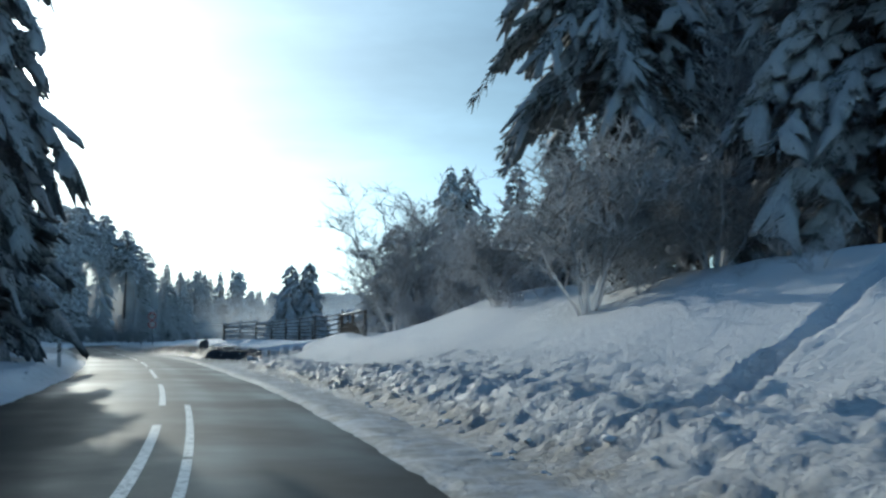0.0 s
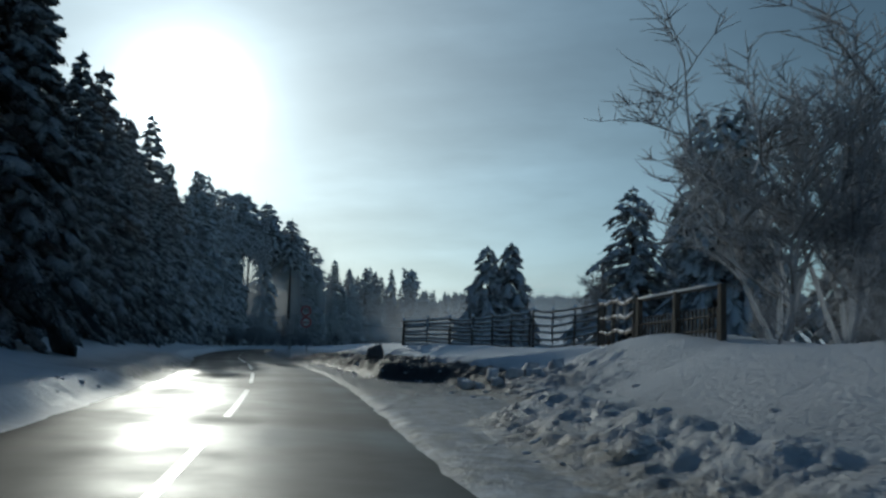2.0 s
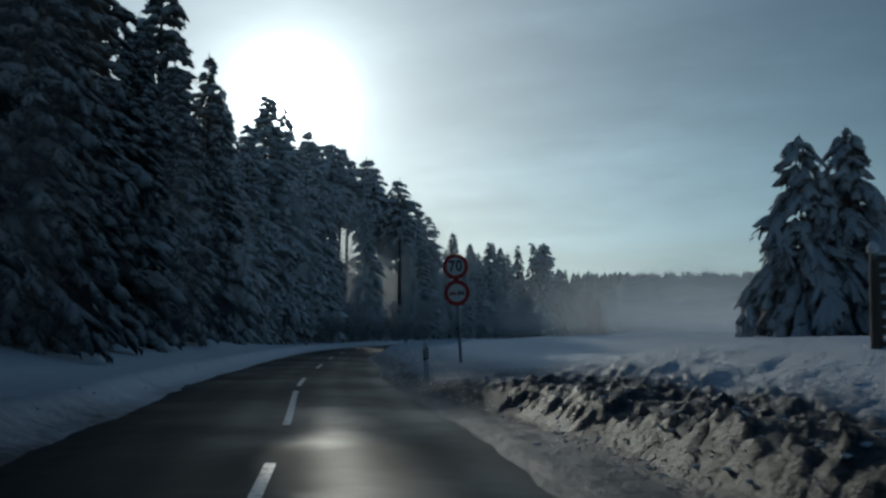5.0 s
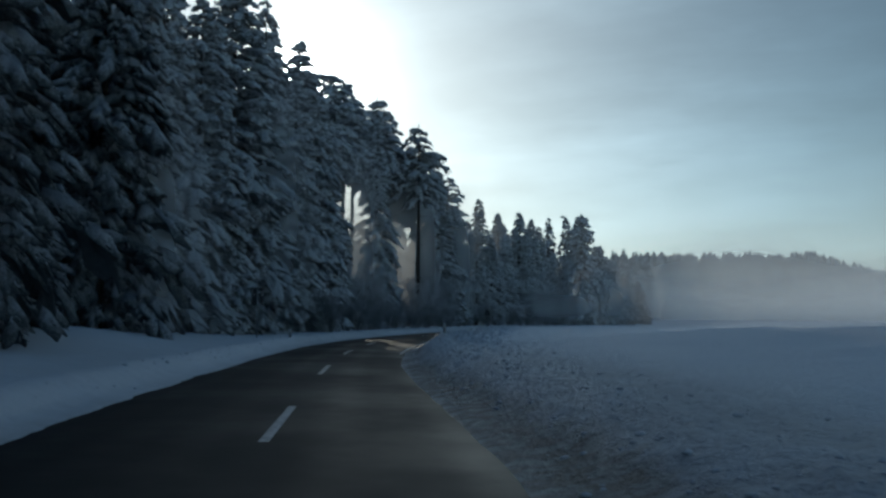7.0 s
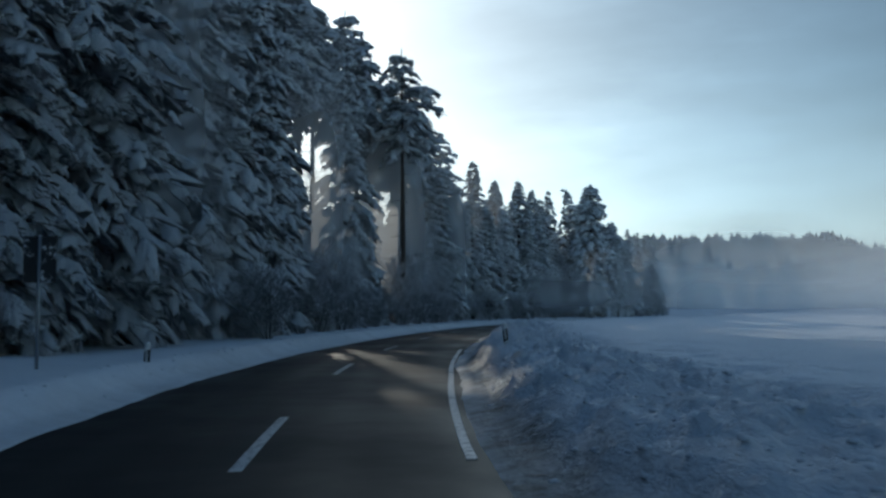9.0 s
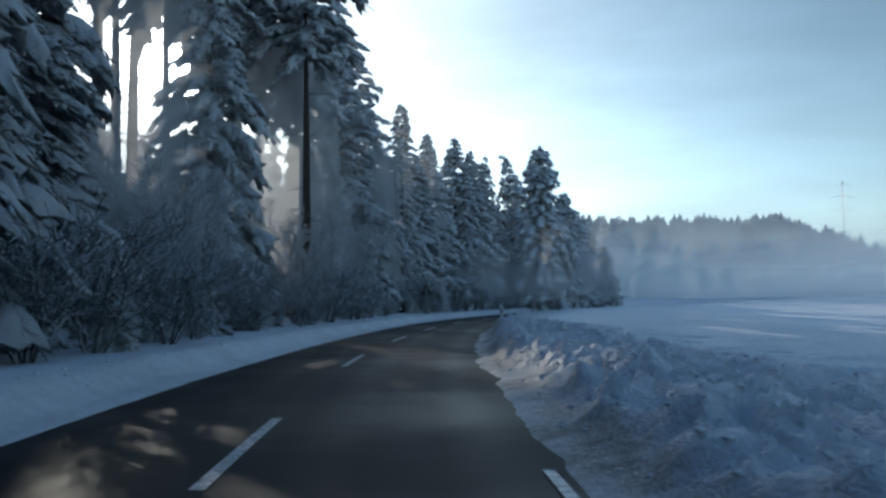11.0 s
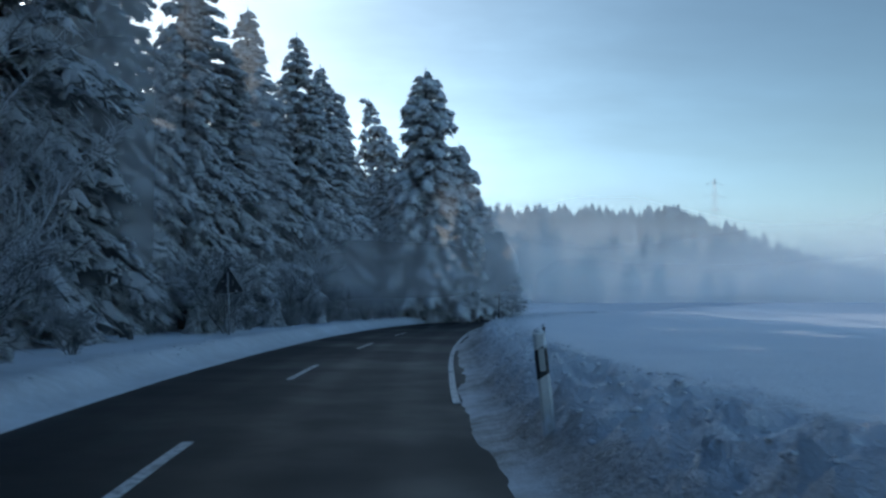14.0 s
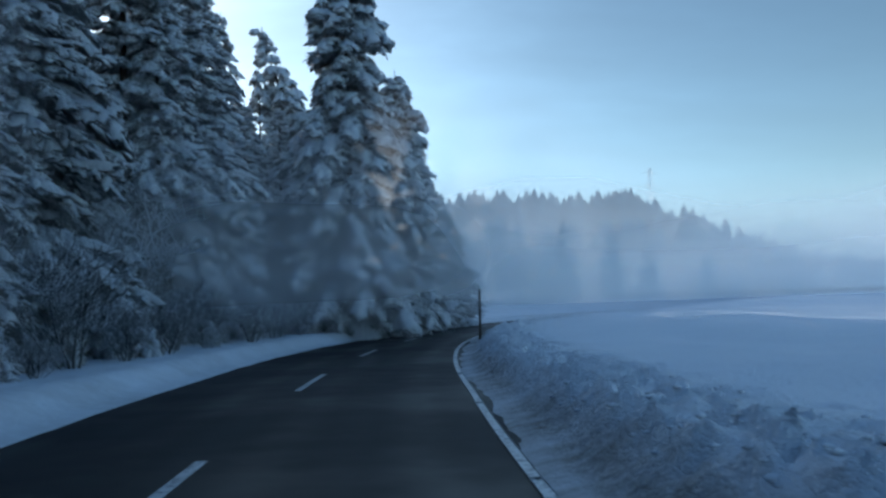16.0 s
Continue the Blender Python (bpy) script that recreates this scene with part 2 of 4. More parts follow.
def thing(name, m, label, category, group="", kind=""):
    ob = new(name)
    ob.empty_display_size = 0.3
    ob.matrix_basis = m
    return tagged(ob, label, category, group, kind)


def tube(pts, radii, sides=6, squash=1.0, cap=True):
    """A bent tube through pts; returns verts and faces."""
    verts, faces = [], []
    pts = [Vector(p) for p in pts]
    for i, p in enumerate(pts):
        d = (pts[min(i + 1, len(pts) - 1)] - pts[max(i - 1, 0)]).normalized()
        side = d.cross(Vector((0, 0, 1)))
        side = side.normalized() if side.length > 1e-3 else Vector((1, 0, 0))
        up = side.cross(d)
        for j in range(sides):
            a = 2 * math.pi * j / sides
            verts.append(p + side * (radii[i] * math.cos(a)) + up * (radii[i] * squash * math.sin(a)))
    for i in range(len(pts) - 1):
        for j in range(sides):
            a, b = i * sides + j, i * sides + (j + 1) % sides
            faces.append((a, b, b + sides, a + sides))
    if cap:
        faces.append(tuple(range(sides - 1, -1, -1)))
        faces.append(tuple(range((len(pts) - 1) * sides, len(pts) * sides)))
    return verts, faces


def box(sx, sy, sz, c=(0, 0, 0), bevel=0.0):
    bm = bmesh.new()
    bmesh.ops.create_cube(bm, size=1.0, matrix=Matrix.Translation(c) @ Matrix.Diagonal((sx, sy, sz, 1)))
    if bevel:
        bmesh.ops.bevel(bm, geom=bm.edges[:], offset=bevel, segments=2, affect="EDGES")
    bm.verts.index_update()
    out = [v.co.copy() for v in bm.verts], [tuple(v.index for v in f.verts) for f in bm.faces]
    bm.free()
    return out


def disc(r, depth, segments=40, y=0.0):
    """A round plate standing upright that faces -y, with a rounded rim."""
    verts, faces = [], []
    rings = [(r - 0.006, y - depth / 2), (r, y - depth / 2 + 0.004), (r, y + depth / 2 - 0.004), (r - 0.006, y + depth / 2)]
    for rr, yy in rings:
        for i in range(segments):
            a = 2 * math.pi * i / segments
            verts.append((rr * math.cos(a), yy, rr * math.sin(a)))
    for k in range(3):
        for i in range(segments):
            j = (i + 1) % segments
            faces.append((k * segments + i, k * segments + j, (k + 1) * segments + j, (k + 1) * segments + i))
    faces.append(tuple(range(segments - 1, -1, -1)))
    faces.append(tuple(range(3 * segments, 4 * segments)))
    return verts, faces


def join(*pieces):
    verts, faces = [], []
    for v, f in pieces:
        o = len(verts)
        verts += list(v)
        faces += [tuple(i + o for i in q) for q in f]
    return verts, faces


# value noise on arrays
_rng = np.random.RandomState(7)
_TAB = _rng.rand(256, 256)


def vnoise(x, y):
    xi, yi = np.floor(x).astype(int), np.floor(y).astype(int)
    fx, fy = x - xi, y - yi
    fx, fy = fx * fx * (3 - 2 * fx), fy * fy * (3 - 2 * fy)
    g = lambda a, b: _TAB[a & 255, b & 255]
    return (g(xi, yi) * (1 - fx) + g(xi + 1, yi) * fx) * (1 - fy) + (g(xi, yi + 1) * (1 - fx) + g(xi + 1, yi + 1) * fx) * fy


def fbm(x, y, octaves=4, gain=0.5):
    total, amp, norm = 0.0, 1.0, 0.0
    for o in range(octaves):
        total = total + amp * vnoise(x * 2 ** o + 17.3 * o, y * 2 ** o + 5.1 * o)
        norm += amp
        amp *= gain
    return total / norm - 0.5


# ---- the road's line ----
CENTRE = np.array([(7, -60), (5.5, -40), (3, -20), (-0.8, -1), (-2.57, 7.69), (-6.12, 20.22), (-10.45, 33.1), (-15.15, 46.26), (-20.72, 60.33),
                   (-25.8, 72), (-30.98, 83.07), (-36, 95.3), (-41, 107.8), (-45.2, 119.4), (-48.6, 130.8), (-51.2, 142.8), (-53.2, 154.5), (-54.5, 166.4),
                   (-55.35, 178.4), (-55.43, 189.7), (-54.97, 201.2), (-53.94, 213.4), (-52.2, 225), (-49.5, 237), (-46.0, 248.5), (-41.7, 259.5), (-36.5, 270),
                   (-28, 283), (-16, 295), (0, 305), (22, 313)], float)


def smooth_line(ctrl, step):
    out = []
    p = np.vstack([2 * ctrl[0] - ctrl[1], ctrl, 2 * ctrl[-1] - ctrl[-2]])
    for i in range(1, len(p) - 2):
        for u in np.linspace(0, 1, 40, endpoint=False):
            a, b, c, d = p[i - 1:i + 3]
            out.append(0.5 * (2 * b + (c - a) * u + (2 * a - 5 * b + 4 * c - d) * u * u + (3 * b - a - 3 * c + d) * u ** 3))
    out = np.array(out + [ctrl[-1]])
    s = np.concatenate([[0], np.cumsum(np.linalg.norm(np.diff(out, axis=0), axis=1))])
    t = np.arange(0, s[-1], step)
    return np.stack([np.interp(t, s, out[:, 0]), np.interp(t, s, out[:, 1])], 1)


LINE = smooth_line(CENTRE, 0.5)
for _ in range(60):
    LINE[1:-1] = 0.25 * LINE[:-2] + 0.5 * LINE[1:-1] + 0.25 * LINE[2:]
S0 = -60.4                                        # the line's first s, so that s = 0 lies beside the walk's start
TAN = np.gradient(LINE, axis=0)
TAN /= np.linalg.norm(TAN, axis=1)[:, None]
S_LINE = S0 + 0.5 * np.arange(len(LINE))


def place(s, d):
    """World x, y of the point s metres along the road and d metres to the right of its middle."""
    s, d = np.asarray(s, float), np.asarray(d, float)
    c = np.clip(s, S_LINE[0], S_LINE[-1])
    x, y = np.interp(c, S_LINE, LINE[:, 0]), np.interp(c, S_LINE, LINE[:, 1])
    tx, ty = np.interp(c, S_LINE, TAN[:, 0]), np.interp(c, S_LINE, TAN[:, 1])
    x, y = x + tx * (s - c), y + ty * (s - c)
    near = np.clip(d, -45, 45)
    far = d - near
    a = radians(10)
    return x + ty * near + math.cos(a) * far, y - tx * near + math.sin(a) * far


def along(x, y):
    """s, d of a world point near the road."""
    q = np.array([x, y]) - LINE
    i = int(np.argmin((q ** 2).sum(1)))
    return S_LINE[i] + float(q[i] @ TAN[i]), float(q[i, 0] * TAN[i, 1] - q[i, 1] * TAN[i, 0])


def ramp(v, a, b):
    t = np.clip((v - a) / (b - a), 0, 1)
    return t * t * (3 - 2 * t)


def EDGE(s):
    return np.interp(s, [0, 60, 85, 92, 98, 107, 116, 125, 135, 143, 150, 157, 176, 186, 195, 206, 216, 234, 260], [2.7, 2.8, 2.65, 2.42, 2.6, 2.35, 2.2, 2.45, 2.85, 2.98, 2.98, 3.0, 3.05, 3.15, 3.34, 3.45, 3.52, 3.3, 3.3])


def LEFT(s):
    return np.interp(s, [20, 30, 94, 112, 145, 163, 185, 212, 226], [2.95, 2.75, 3.0, 2.85, 2.65, 2.3, 2.3, 2.6, 2.75])


def SHELF(s):
    """Width of the slushy shoulder right of the road; it widens at the mouth of the drive."""
    return 1.0 - 0.9 * ramp(s, 72, 86) + 2.0 * ramp(s, 40, 46) * (1 - ramp(s, 55.5, 57.5))


def ground_height(s, d, detail=True):
    s, d = np.broadcast_arrays(np.asarray(s, float), np.asarray(d, float))
    x, y = place(s, d)
    u = np.abs(d)
    wob = fbm(s * 0.35, s * 0.0 + 3.3, 3) * 0.5 + fbm(s * 1.4, s * 0.0 + 8.3, 3) * 0.25
    edge = np.where(d > 0, EDGE(s), LEFT(s))                # where the cleared asphalt ends
    v = u - edge + 2.75 - wob * ramp(u, 2.0, 3.2) * (1 - ramp(u, 6, 9))
    shelf = np.where(d > 0, SHELF(s), 0.0)
    r = v - shelf
    # right side
    early = 1 - ramp(s, 31, 43)                          # the high bank with the wood on it
    late = ramp(s, 108, 135)
    gap = ramp(s, 41, 46) * (1 - ramp(s, 55.5, 57.5))     # the mouth of the drive
    crest = ((0.58 - 0.12 * ramp(s, 22, 28) + 0.14 * ramp(s, 46, 56) - 0.10 * ramp(s, 59, 72)) * (1 - late) + (0.40 + 0.12 * ramp(s, 160, 170) * (1 - ramp(s, 184, 196))) * late) * (1 - 0.35 * gap)
    field = 0.8 * early + 1.30 * (1 - early) * (1 - late) + 0.30 * late
    field = field * (1 - 0.22 * gap * (1 - ramp(v, 7, 13)))
    right = crest * ramp(r, 2.75, 4.3 - 0.75 * ramp(s, 50, 58) * (1 - 0.9 * ramp(s, 74, 86) * (1 - late)))
    right = right + (field - crest) * ramp(r, 4.5, 6.4 + 1.2 * ramp(s, 24, 32) + 3.8 * ramp(s, 50, 58) + 6.5 * ramp(s, 58, 66) * (1 - ramp(s, 96, 120)) - 9.6 * ramp(s, 66, 75) * (1 - ramp(s, 80, 92)))
    right = right + early * 2.4 * ramp(v, 6.0, 13.5) + early * 0.9 * ramp(v, 13, 30)
    right = right + (1 - early) * (1 - late) * 0.35 * ramp(v, 20, 70)
    right = right + late * (-0.5 * ramp(v, 10, 40) + 1.0 * ramp(v, 40, 90))
    for mx, my, wide, rise in ((-11.0, 80.0, 6.0, -0.42), (-5.2, 51.4, 3.2, 0.50), (-3.6, 48.6, 2.5, 0.22)):     # hollows and drifts by the fences
        right = right + rise * np.exp(-((x - mx) ** 2 + (y - my) ** 2) / wide ** 2)
    # left side
    lo = ramp(s, 112, 138)
    lrise = 1.15 * (1 - lo) + 0.38 * lo
    left = 0.38 * ramp(v, 2.85, 3.7) + (lrise - 0.38) * ramp(v, 3.8, 8.5) + 0.9 * ramp(v, 9, 40)
    z = np.where(d > 0, right, left)
    # the country beyond
    far = np.maximum(0, u - 60)
    z = z + 0.004 * far * ramp(far, 0, 200)
    ahead = np.clip(y - 225, 0, 115)
    z = z + np.where(d > 0, 1, 0.6) * 0.026 * ahead * ramp(u, 4, 20)
    if detail:
        flat = ramp(s, 22, 28) * (1 - ramp(s, 44, 50))          # smooth snow close behind the low bank
        thin = ramp(s, 160, 185)                                 # the plough throws less far here
        bank = ramp(r, 2.7, 3.5) * (1 - ramp(r, 5.0 - 1.0 * flat - 1.1 * thin, 7.8 - 2.6 * flat - 2.4 * thin))
        rough = np.where(d > 0, 1.0 + 0.25 * ramp(s, 52, 58) * (1 - ramp(s, 70, 82)) - 0.68 * ramp(s, 76, 88) * (1 - late) + 0.55 * late, 0.16)
        lumps = fbm(x * 1.0, y * 1.0, 2, 0.55) * (0.12 + 0.10 * ramp(s, 46, 58)) + (np.abs(fbm(x * 2.9 + 40, y * 2.9, 3, 0.7)) - 0.08) * 0.34
        lumps = lumps + fbm(x * 4.6 + 4, y * 4.6, 2, 0.7) * (0.20 + 0.05 * ramp(s, 108, 135))
        lumps = lumps + fbm(x * 8.5 + 3, y * 8.5, 2, 0.7) * 0.13 * ramp(s, 46, 54) * (1 - 0.5 * ramp(s, 86, 96))
        z = z + lumps * bank * rough
        pits = ramp(fbm(x * 1.9 + 70, y * 1.9, 2, 0.6), 0.10, 0.22) * ramp(r, 3.0, 3.6) * (1 - ramp(r, 7 - 2.6 * thin, 11 - 5.0 * thin)) * ramp(s, 112, 126)
        z = z - 0.13 * pits * np.where(d > 0, 1.0, 0.0)
        soft = ramp(u, 3.5, 9)
        z = z + soft * (fbm(x * 0.22, y * 0.22, 3) * 0.35 + fbm(x * 1.1 + 9, y * 1.1, 3) * 0.07)
        slush = ramp(v, 2.5, 2.9) * (1 - ramp(r, 3.2, 3.8))
        z = z + slush * (0.035 + fbm(x * 2.2, y * 2.2, 4, 0.6) * (0.08 - 0.055 * ramp(s, 104, 120)))
        # a trodden trail up the slope
        for (ax, ay), (bx, by) in (((2.1, 9.4), (2.9, 9.9)), ((2.9, 9.9), (4.4, 11.9)), ((4.4, 11.9), (9.5, 16.4))):
            t = np.clip(((x - ax) * (bx - ax) + (y - ay) * (by - ay)) / ((bx - ax) ** 2 + (by - ay) ** 2), 0, 1)
            off = np.hypot(x - ax - t * (bx - ax), y - ay - t * (by - ay)) + fbm(x * 2.1, y * 2.1, 3) * 0.30
            z = z - 0.30 * (1 - ramp(off, 0.12, 0.24)) * (0.85 + 0.25 * np.sin((x + y) * 6.0)) + 0.05 * ramp(off, 0.2, 0.3) * (1 - ramp(off, 0.3, 0.5))
    under = 1 - ramp(v, 2.3, 2.75)
    return z * (1 - under) + (-0.06) * under


def ground_z(x, y):
    s, d = along(x, y)
    return float(ground_height(s, d))


# ---- ground ----
def build_ground():
    ss = np.concatenate([-60 - np.geomspace(2400, 4, 14), np.arange(-60, -6, 3.0), np.arange(-6, 0, 0.3), np.arange(0, 52, 0.12), np.arange(52, 90, 0.13), np.arange(90, 120, 0.2), np.arange(120, 236, 0.17), np.arange(236, 262, 0.9), 262 + np.geomspace(3, 2600, 26)])
    r = np.concatenate([np.arange(2.0, 2.6, 0.2), np.arange(2.6, 6.4, 0.10), np.arange(6.4, 9.0, 0.17), np.arange(9.0, 16, 0.3), np.arange(16, 45, 1.6), 45 + np.geomspace(2, 2600, 20)])
    l = np.concatenate([np.arange(2.0, 5.0, 0.2), np.arange(5.0, 14, 0.6), np.arange(14, 45, 3.0), 45 + np.geomspace(3, 2600, 14)])
    dd = np.concatenate([-l[::-1], [-1.0, 0.0, 1.0], r])
    S, D = np.meshgrid(ss, dd, indexing="ij")
    X, Y = place(S, D)
    Z = ground_height(S, D)
    n, m = S.shape
    verts = np.stack([X, Y, Z], -1).reshape(-1, 3)
    idx = np.arange(n * m).reshape(n, m)
    faces = np.stack([idx[:-1, :-1], idx[:-1, 1:], idx[1:, 1:], idx[1:, :-1]], -1).reshape(-1, 4)
    me = bpy.data.meshes.new("ground")
    me.vertices.add(len(verts))
    me.vertices.foreach_set("co", verts.ravel())
    me.loops.add(faces.size)
    me.loops.foreach_set("vertex_index", faces.ravel()[:])
    me.polygons.add(len(faces))
    me.polygons.foreach_set("loop_start", np.arange(0, faces.size, 4))
    me.polygons.foreach_set("use_smooth", np.ones(len(faces), bool))
    me.update(calc_edges=True)
    me.validate()
    U = np.abs(D)
    shelf = np.where(D > 0, SHELF(S), 0.0)
    stain = (1 - ramp(U - EDGE(S) + 2.75 - shelf, 2.9, 3.8)) * (0.75 + fbm(X * 0.8, Y * 0.8, 3)) + (0.75 - 0.35 + 0.60 * ramp(S, 44, 54) * (1 - 1.1 * ramp(S, 74, 86)) * (1 - ramp(S, 104, 122)) - 0.26 * ramp(S, 104, 126)) * (1 - ramp(U - shelf, 4.4, 6.2)) * np.clip(fbm(X * 1.3, Y * 1.3, 4) * 1.6 + 0.75 + 0.35 * ramp(S, 50, 58) * (1 - ramp(S, 100, 118)), 0, 1)
    by_road = 1 - ramp(U - EDGE(S), 0.15, 0.85)
    # heavier stain on this stretch also stands for the bank's shade
    stain = stain + 0.45 * ramp(S, 48, 56) * (1 - ramp(S, 72, 84)) * (1 - ramp(U - shelf, 4.2, 5.6))
    stain = np.where(D > 0, stain * (1 - 0.82 * ramp(S, 108, 130) * (1 - 0.8 * by_road)), stain * 0.35)
    a = me.attributes.new("dirt", "FLOAT", "POINT")
    a.data.foreach_set("value", np.clip(stain, 0, 1).ravel())
    crust = np.where(D > 0, ramp(U - EDGE(S) - shelf, -0.2, 0.3) * (1 - 0.8 * ramp(U - EDGE(S) - shelf, 2.2 - 0.9 * ramp(S, 160, 185), 5.0 - 2.2 * ramp(S, 160, 185))) * (1 - ramp(U, 12, 24)), 0.0)
    me.attributes.new("crust", "FLOAT", "POINT").data.foreach_set("value", crust.ravel())
    me.attributes.new("grime_shade", "FLOAT", "POINT").data.foreach_set("value", (ramp(S, 44, 54) * (1 - 0.7 * ramp(S, 82, 96))).ravel())
    me.materials.append(SNOW)
    ob = new("ground", me)
    return tagged(ob, "deep untracked snow with ploughed dirty banks beside the road", "snow", kind="structure")


def strip(s0, s1, d0, d1, z0, z1, ds=0.8, nd=2, shift=None):
    """A thin curved slab along the road; returns verts, faces and the d of each vert."""
    ss = np.linspace(s0, s1, max(2, int((s1 - s0) / ds) + 1))
    dd = np.linspace(d0, d1, nd)
    verts, faces, across = [], [], []
    for s in ss:
        for d in dd:
            d = d + shift(s) if shift else d
            x, y = place(s, d)
            verts.append((float(x), float(y), z1 - 0.006 * abs(d)))
            across.append(d)
    for i in range(len(ss) - 1):
        for j in range(nd - 1):
            a = i * nd + j
            faces.append((a, a + 1, a + nd + 1, a + nd))
    n = len(verts)
    rim = [j for j in range(nd)] + [i * nd + nd - 1 for i in range(1, len(ss))] + [(len(ss) - 1) * nd + j for j in range(nd - 2, -1, -1)] + [i * nd for i in range(len(ss) - 2, 0, -1)]
    low = {}
    for q in rim:
        low[q] = len(verts)
        verts.append((verts[q][0], verts[q][1], z0))
        across.append(across[q])
    for a, b in zip(rim, rim[1:] + rim[:1]):
        faces.append((b, a, low[a], low[b]))
    return verts, faces, across


ground = build_ground()
v, f, across = strip(-58, 318, -3.25, 3.6, -0.12, 0.0, 1.0, 15)
road = part("road", v, f, ASPHALT)
road.data.attributes.new("across", "FLOAT", "POINT").data.foreach_set("value", across)
tagged(road, "wet dark asphalt country road with slush along its edges", "road", kind="structure")
DASH0 = along(-36.6, 96.92)[0]
for end in [DASH0 + 11.92 * i for i in range(-1, 5)] + [163.7 + 11.45 * i for i in range(14)]:
    mid = 0.15 * float(ramp(end, 194, 208))
    v, f, _ = strip(end - 4, end, mid - 0.06, mid + 0.06, 0.0, 0.004, 0.8)
    part("centre_dash", v, f, PAINT, road, "worn white centre dash", smooth=False)
for i in range(-4, 6):
    end = 25.7 + 12 * i
    v, f, _ = strip(end - 8, end, -0.06, 0.06, 0.0, 0.004, 0.8)
    part("centre_dash", v, f, PAINT, road, "worn long white centre dash", smooth=False)
for i in range(6):
    v, f, _ = strip(-30 + i * 8, -22.2 + i * 8, 0.40, 0.50, 0.0, 0.004, 0.8)
    part("solid_centre_line", v, f, PAINT, road, "worn solid white line beside the centre dashes", smooth=False)
for i in (0, 1, 2, 3, *range(11, 20)):
    v, f, _ = strip(124 + i * 6, 129.96 + i * 6, -0.38, -0.27, 0.0, 0.005, 0.8, shift=EDGE)
    part("edge_line", v, f, PAINT, road, "white edge line half under slush", smooth=False)


# ---- trees ----
def paws(foot, az, long, wide, rise, drop, thick, npr, nq, nw):
    """Snow-laden branch ends, all of one tree at once: bowed cushions with scalloped, hanging rims and thin dark undersides."""
    n = len(foot)
    q, w = np.linspace(0, 1, nq)[None, :, None], np.linspace(-1, 1, nw)[None, None, :]
    per = lambda *shape: npr.uniform(-1, 1, shape)
    L, W = long[:, None, None], wide[:, None, None]
    swell = np.sin(np.pi * (0.22 + 0.57 * q)) ** 0.55
    fx = L * q * (1 + 0.30 * per(n, 1, nw) * q ** 2) + 0.035 * L * per(n, nq, nw)
    fy = W * swell * w * (1 + 0.30 * per(n, nq, 1) * np.abs(w)) + 0.10 * W * per(n, nq, nw)
    rim = np.maximum(np.abs(w) ** 3, q ** 4)
    roll = npr.uniform(-0.45, 0.45, (n, 1, 1))
    hang = rim * (0.10 + 0.50 * np.abs(per(n, nq, nw))) * W * 1.35
    fz = rise[:, None, None] * fx - drop[:, None, None] * L * q ** 2 - 0.55 * W * np.abs(w) ** 2 * swell - hang + roll * fy
    fz = fz + thick[:, None, None] * (0.55 * (1 - rim) + 0.42 * per(n, nq, nw))
    out, side = np.stack([np.cos(az), np.sin(az), 0 * az], 1), np.stack([-np.sin(az), np.cos(az), 0 * az], 1)

    def world(x, y, z):
        p = x[..., None] * out[:, None, None, :] + y[..., None] * side[:, None, None, :] + foot[:, None, None, :]
        p[..., 2] += z
        return p.reshape(n, nq * nw, 3)

    top = world(fx, fy, fz)
    low = world(fx * 0.95, fy * 0.93, fz - thick[:, None, None] * (1 - 0.8 * rim) * (1.0 + 0.4 * per(n, nq, nw)) - 0.02)
    verts = np.concatenate([top, low], 1).reshape(-1, 3)
    idx = np.arange(nq * nw).reshape(nq, nw)
    m = nq * nw
    up = np.stack([idx[:-1, :-1], idx[1:, :-1], idx[1:, 1:], idx[:-1, 1:]], -1).reshape(-1, 4)
    down = up[:, ::-1] + m
    ring = np.concatenate([idx[:, 0][::-1], idx[0, 1:], idx[1:, -1], idx[-1, 1:-1][::-1]])
    ring = np.append(ring, ring[0])
    skirt = np.stack([ring[:-1], ring[1:], ring[1:] + m, ring[:-1] + m], -1)
    quad = np.concatenate([up, down, skirt])
    faces = (quad[None] + 2 * m * np.arange(n)[:, None, None]).reshape(-1, 4)
    return verts, faces


def sprays(p, way, long, wide):
    """Hanging needle sprays: slim three-sided spindles, all of one tree at once."""
    way = way / np.linalg.norm(way, axis=1)[:, None]
    a = np.cross(way, (0.3, 0.2, 1.0))
    a /= np.linalg.norm(a, axis=1)[:, None]
    c = np.cross(a, way)
    mid = p + way * (long * 0.4)[:, None]
    ring = [mid + (a * math.cos(t) + c * math.sin(t)) * wide[:, None] for t in (0.5, 2.6, 4.7)]
    verts = np.stack([p, *ring, p + way * long[:, None]], 1).reshape(-1, 3)
    faces = 5 * np.arange(len(p))[:, None, None] + np.array([(0, 1, 2), (0, 2, 3), (0, 3, 1), (4, 2, 1), (4, 3, 2), (4, 1, 3)])[None]
    return verts, faces.reshape(-1, 3)


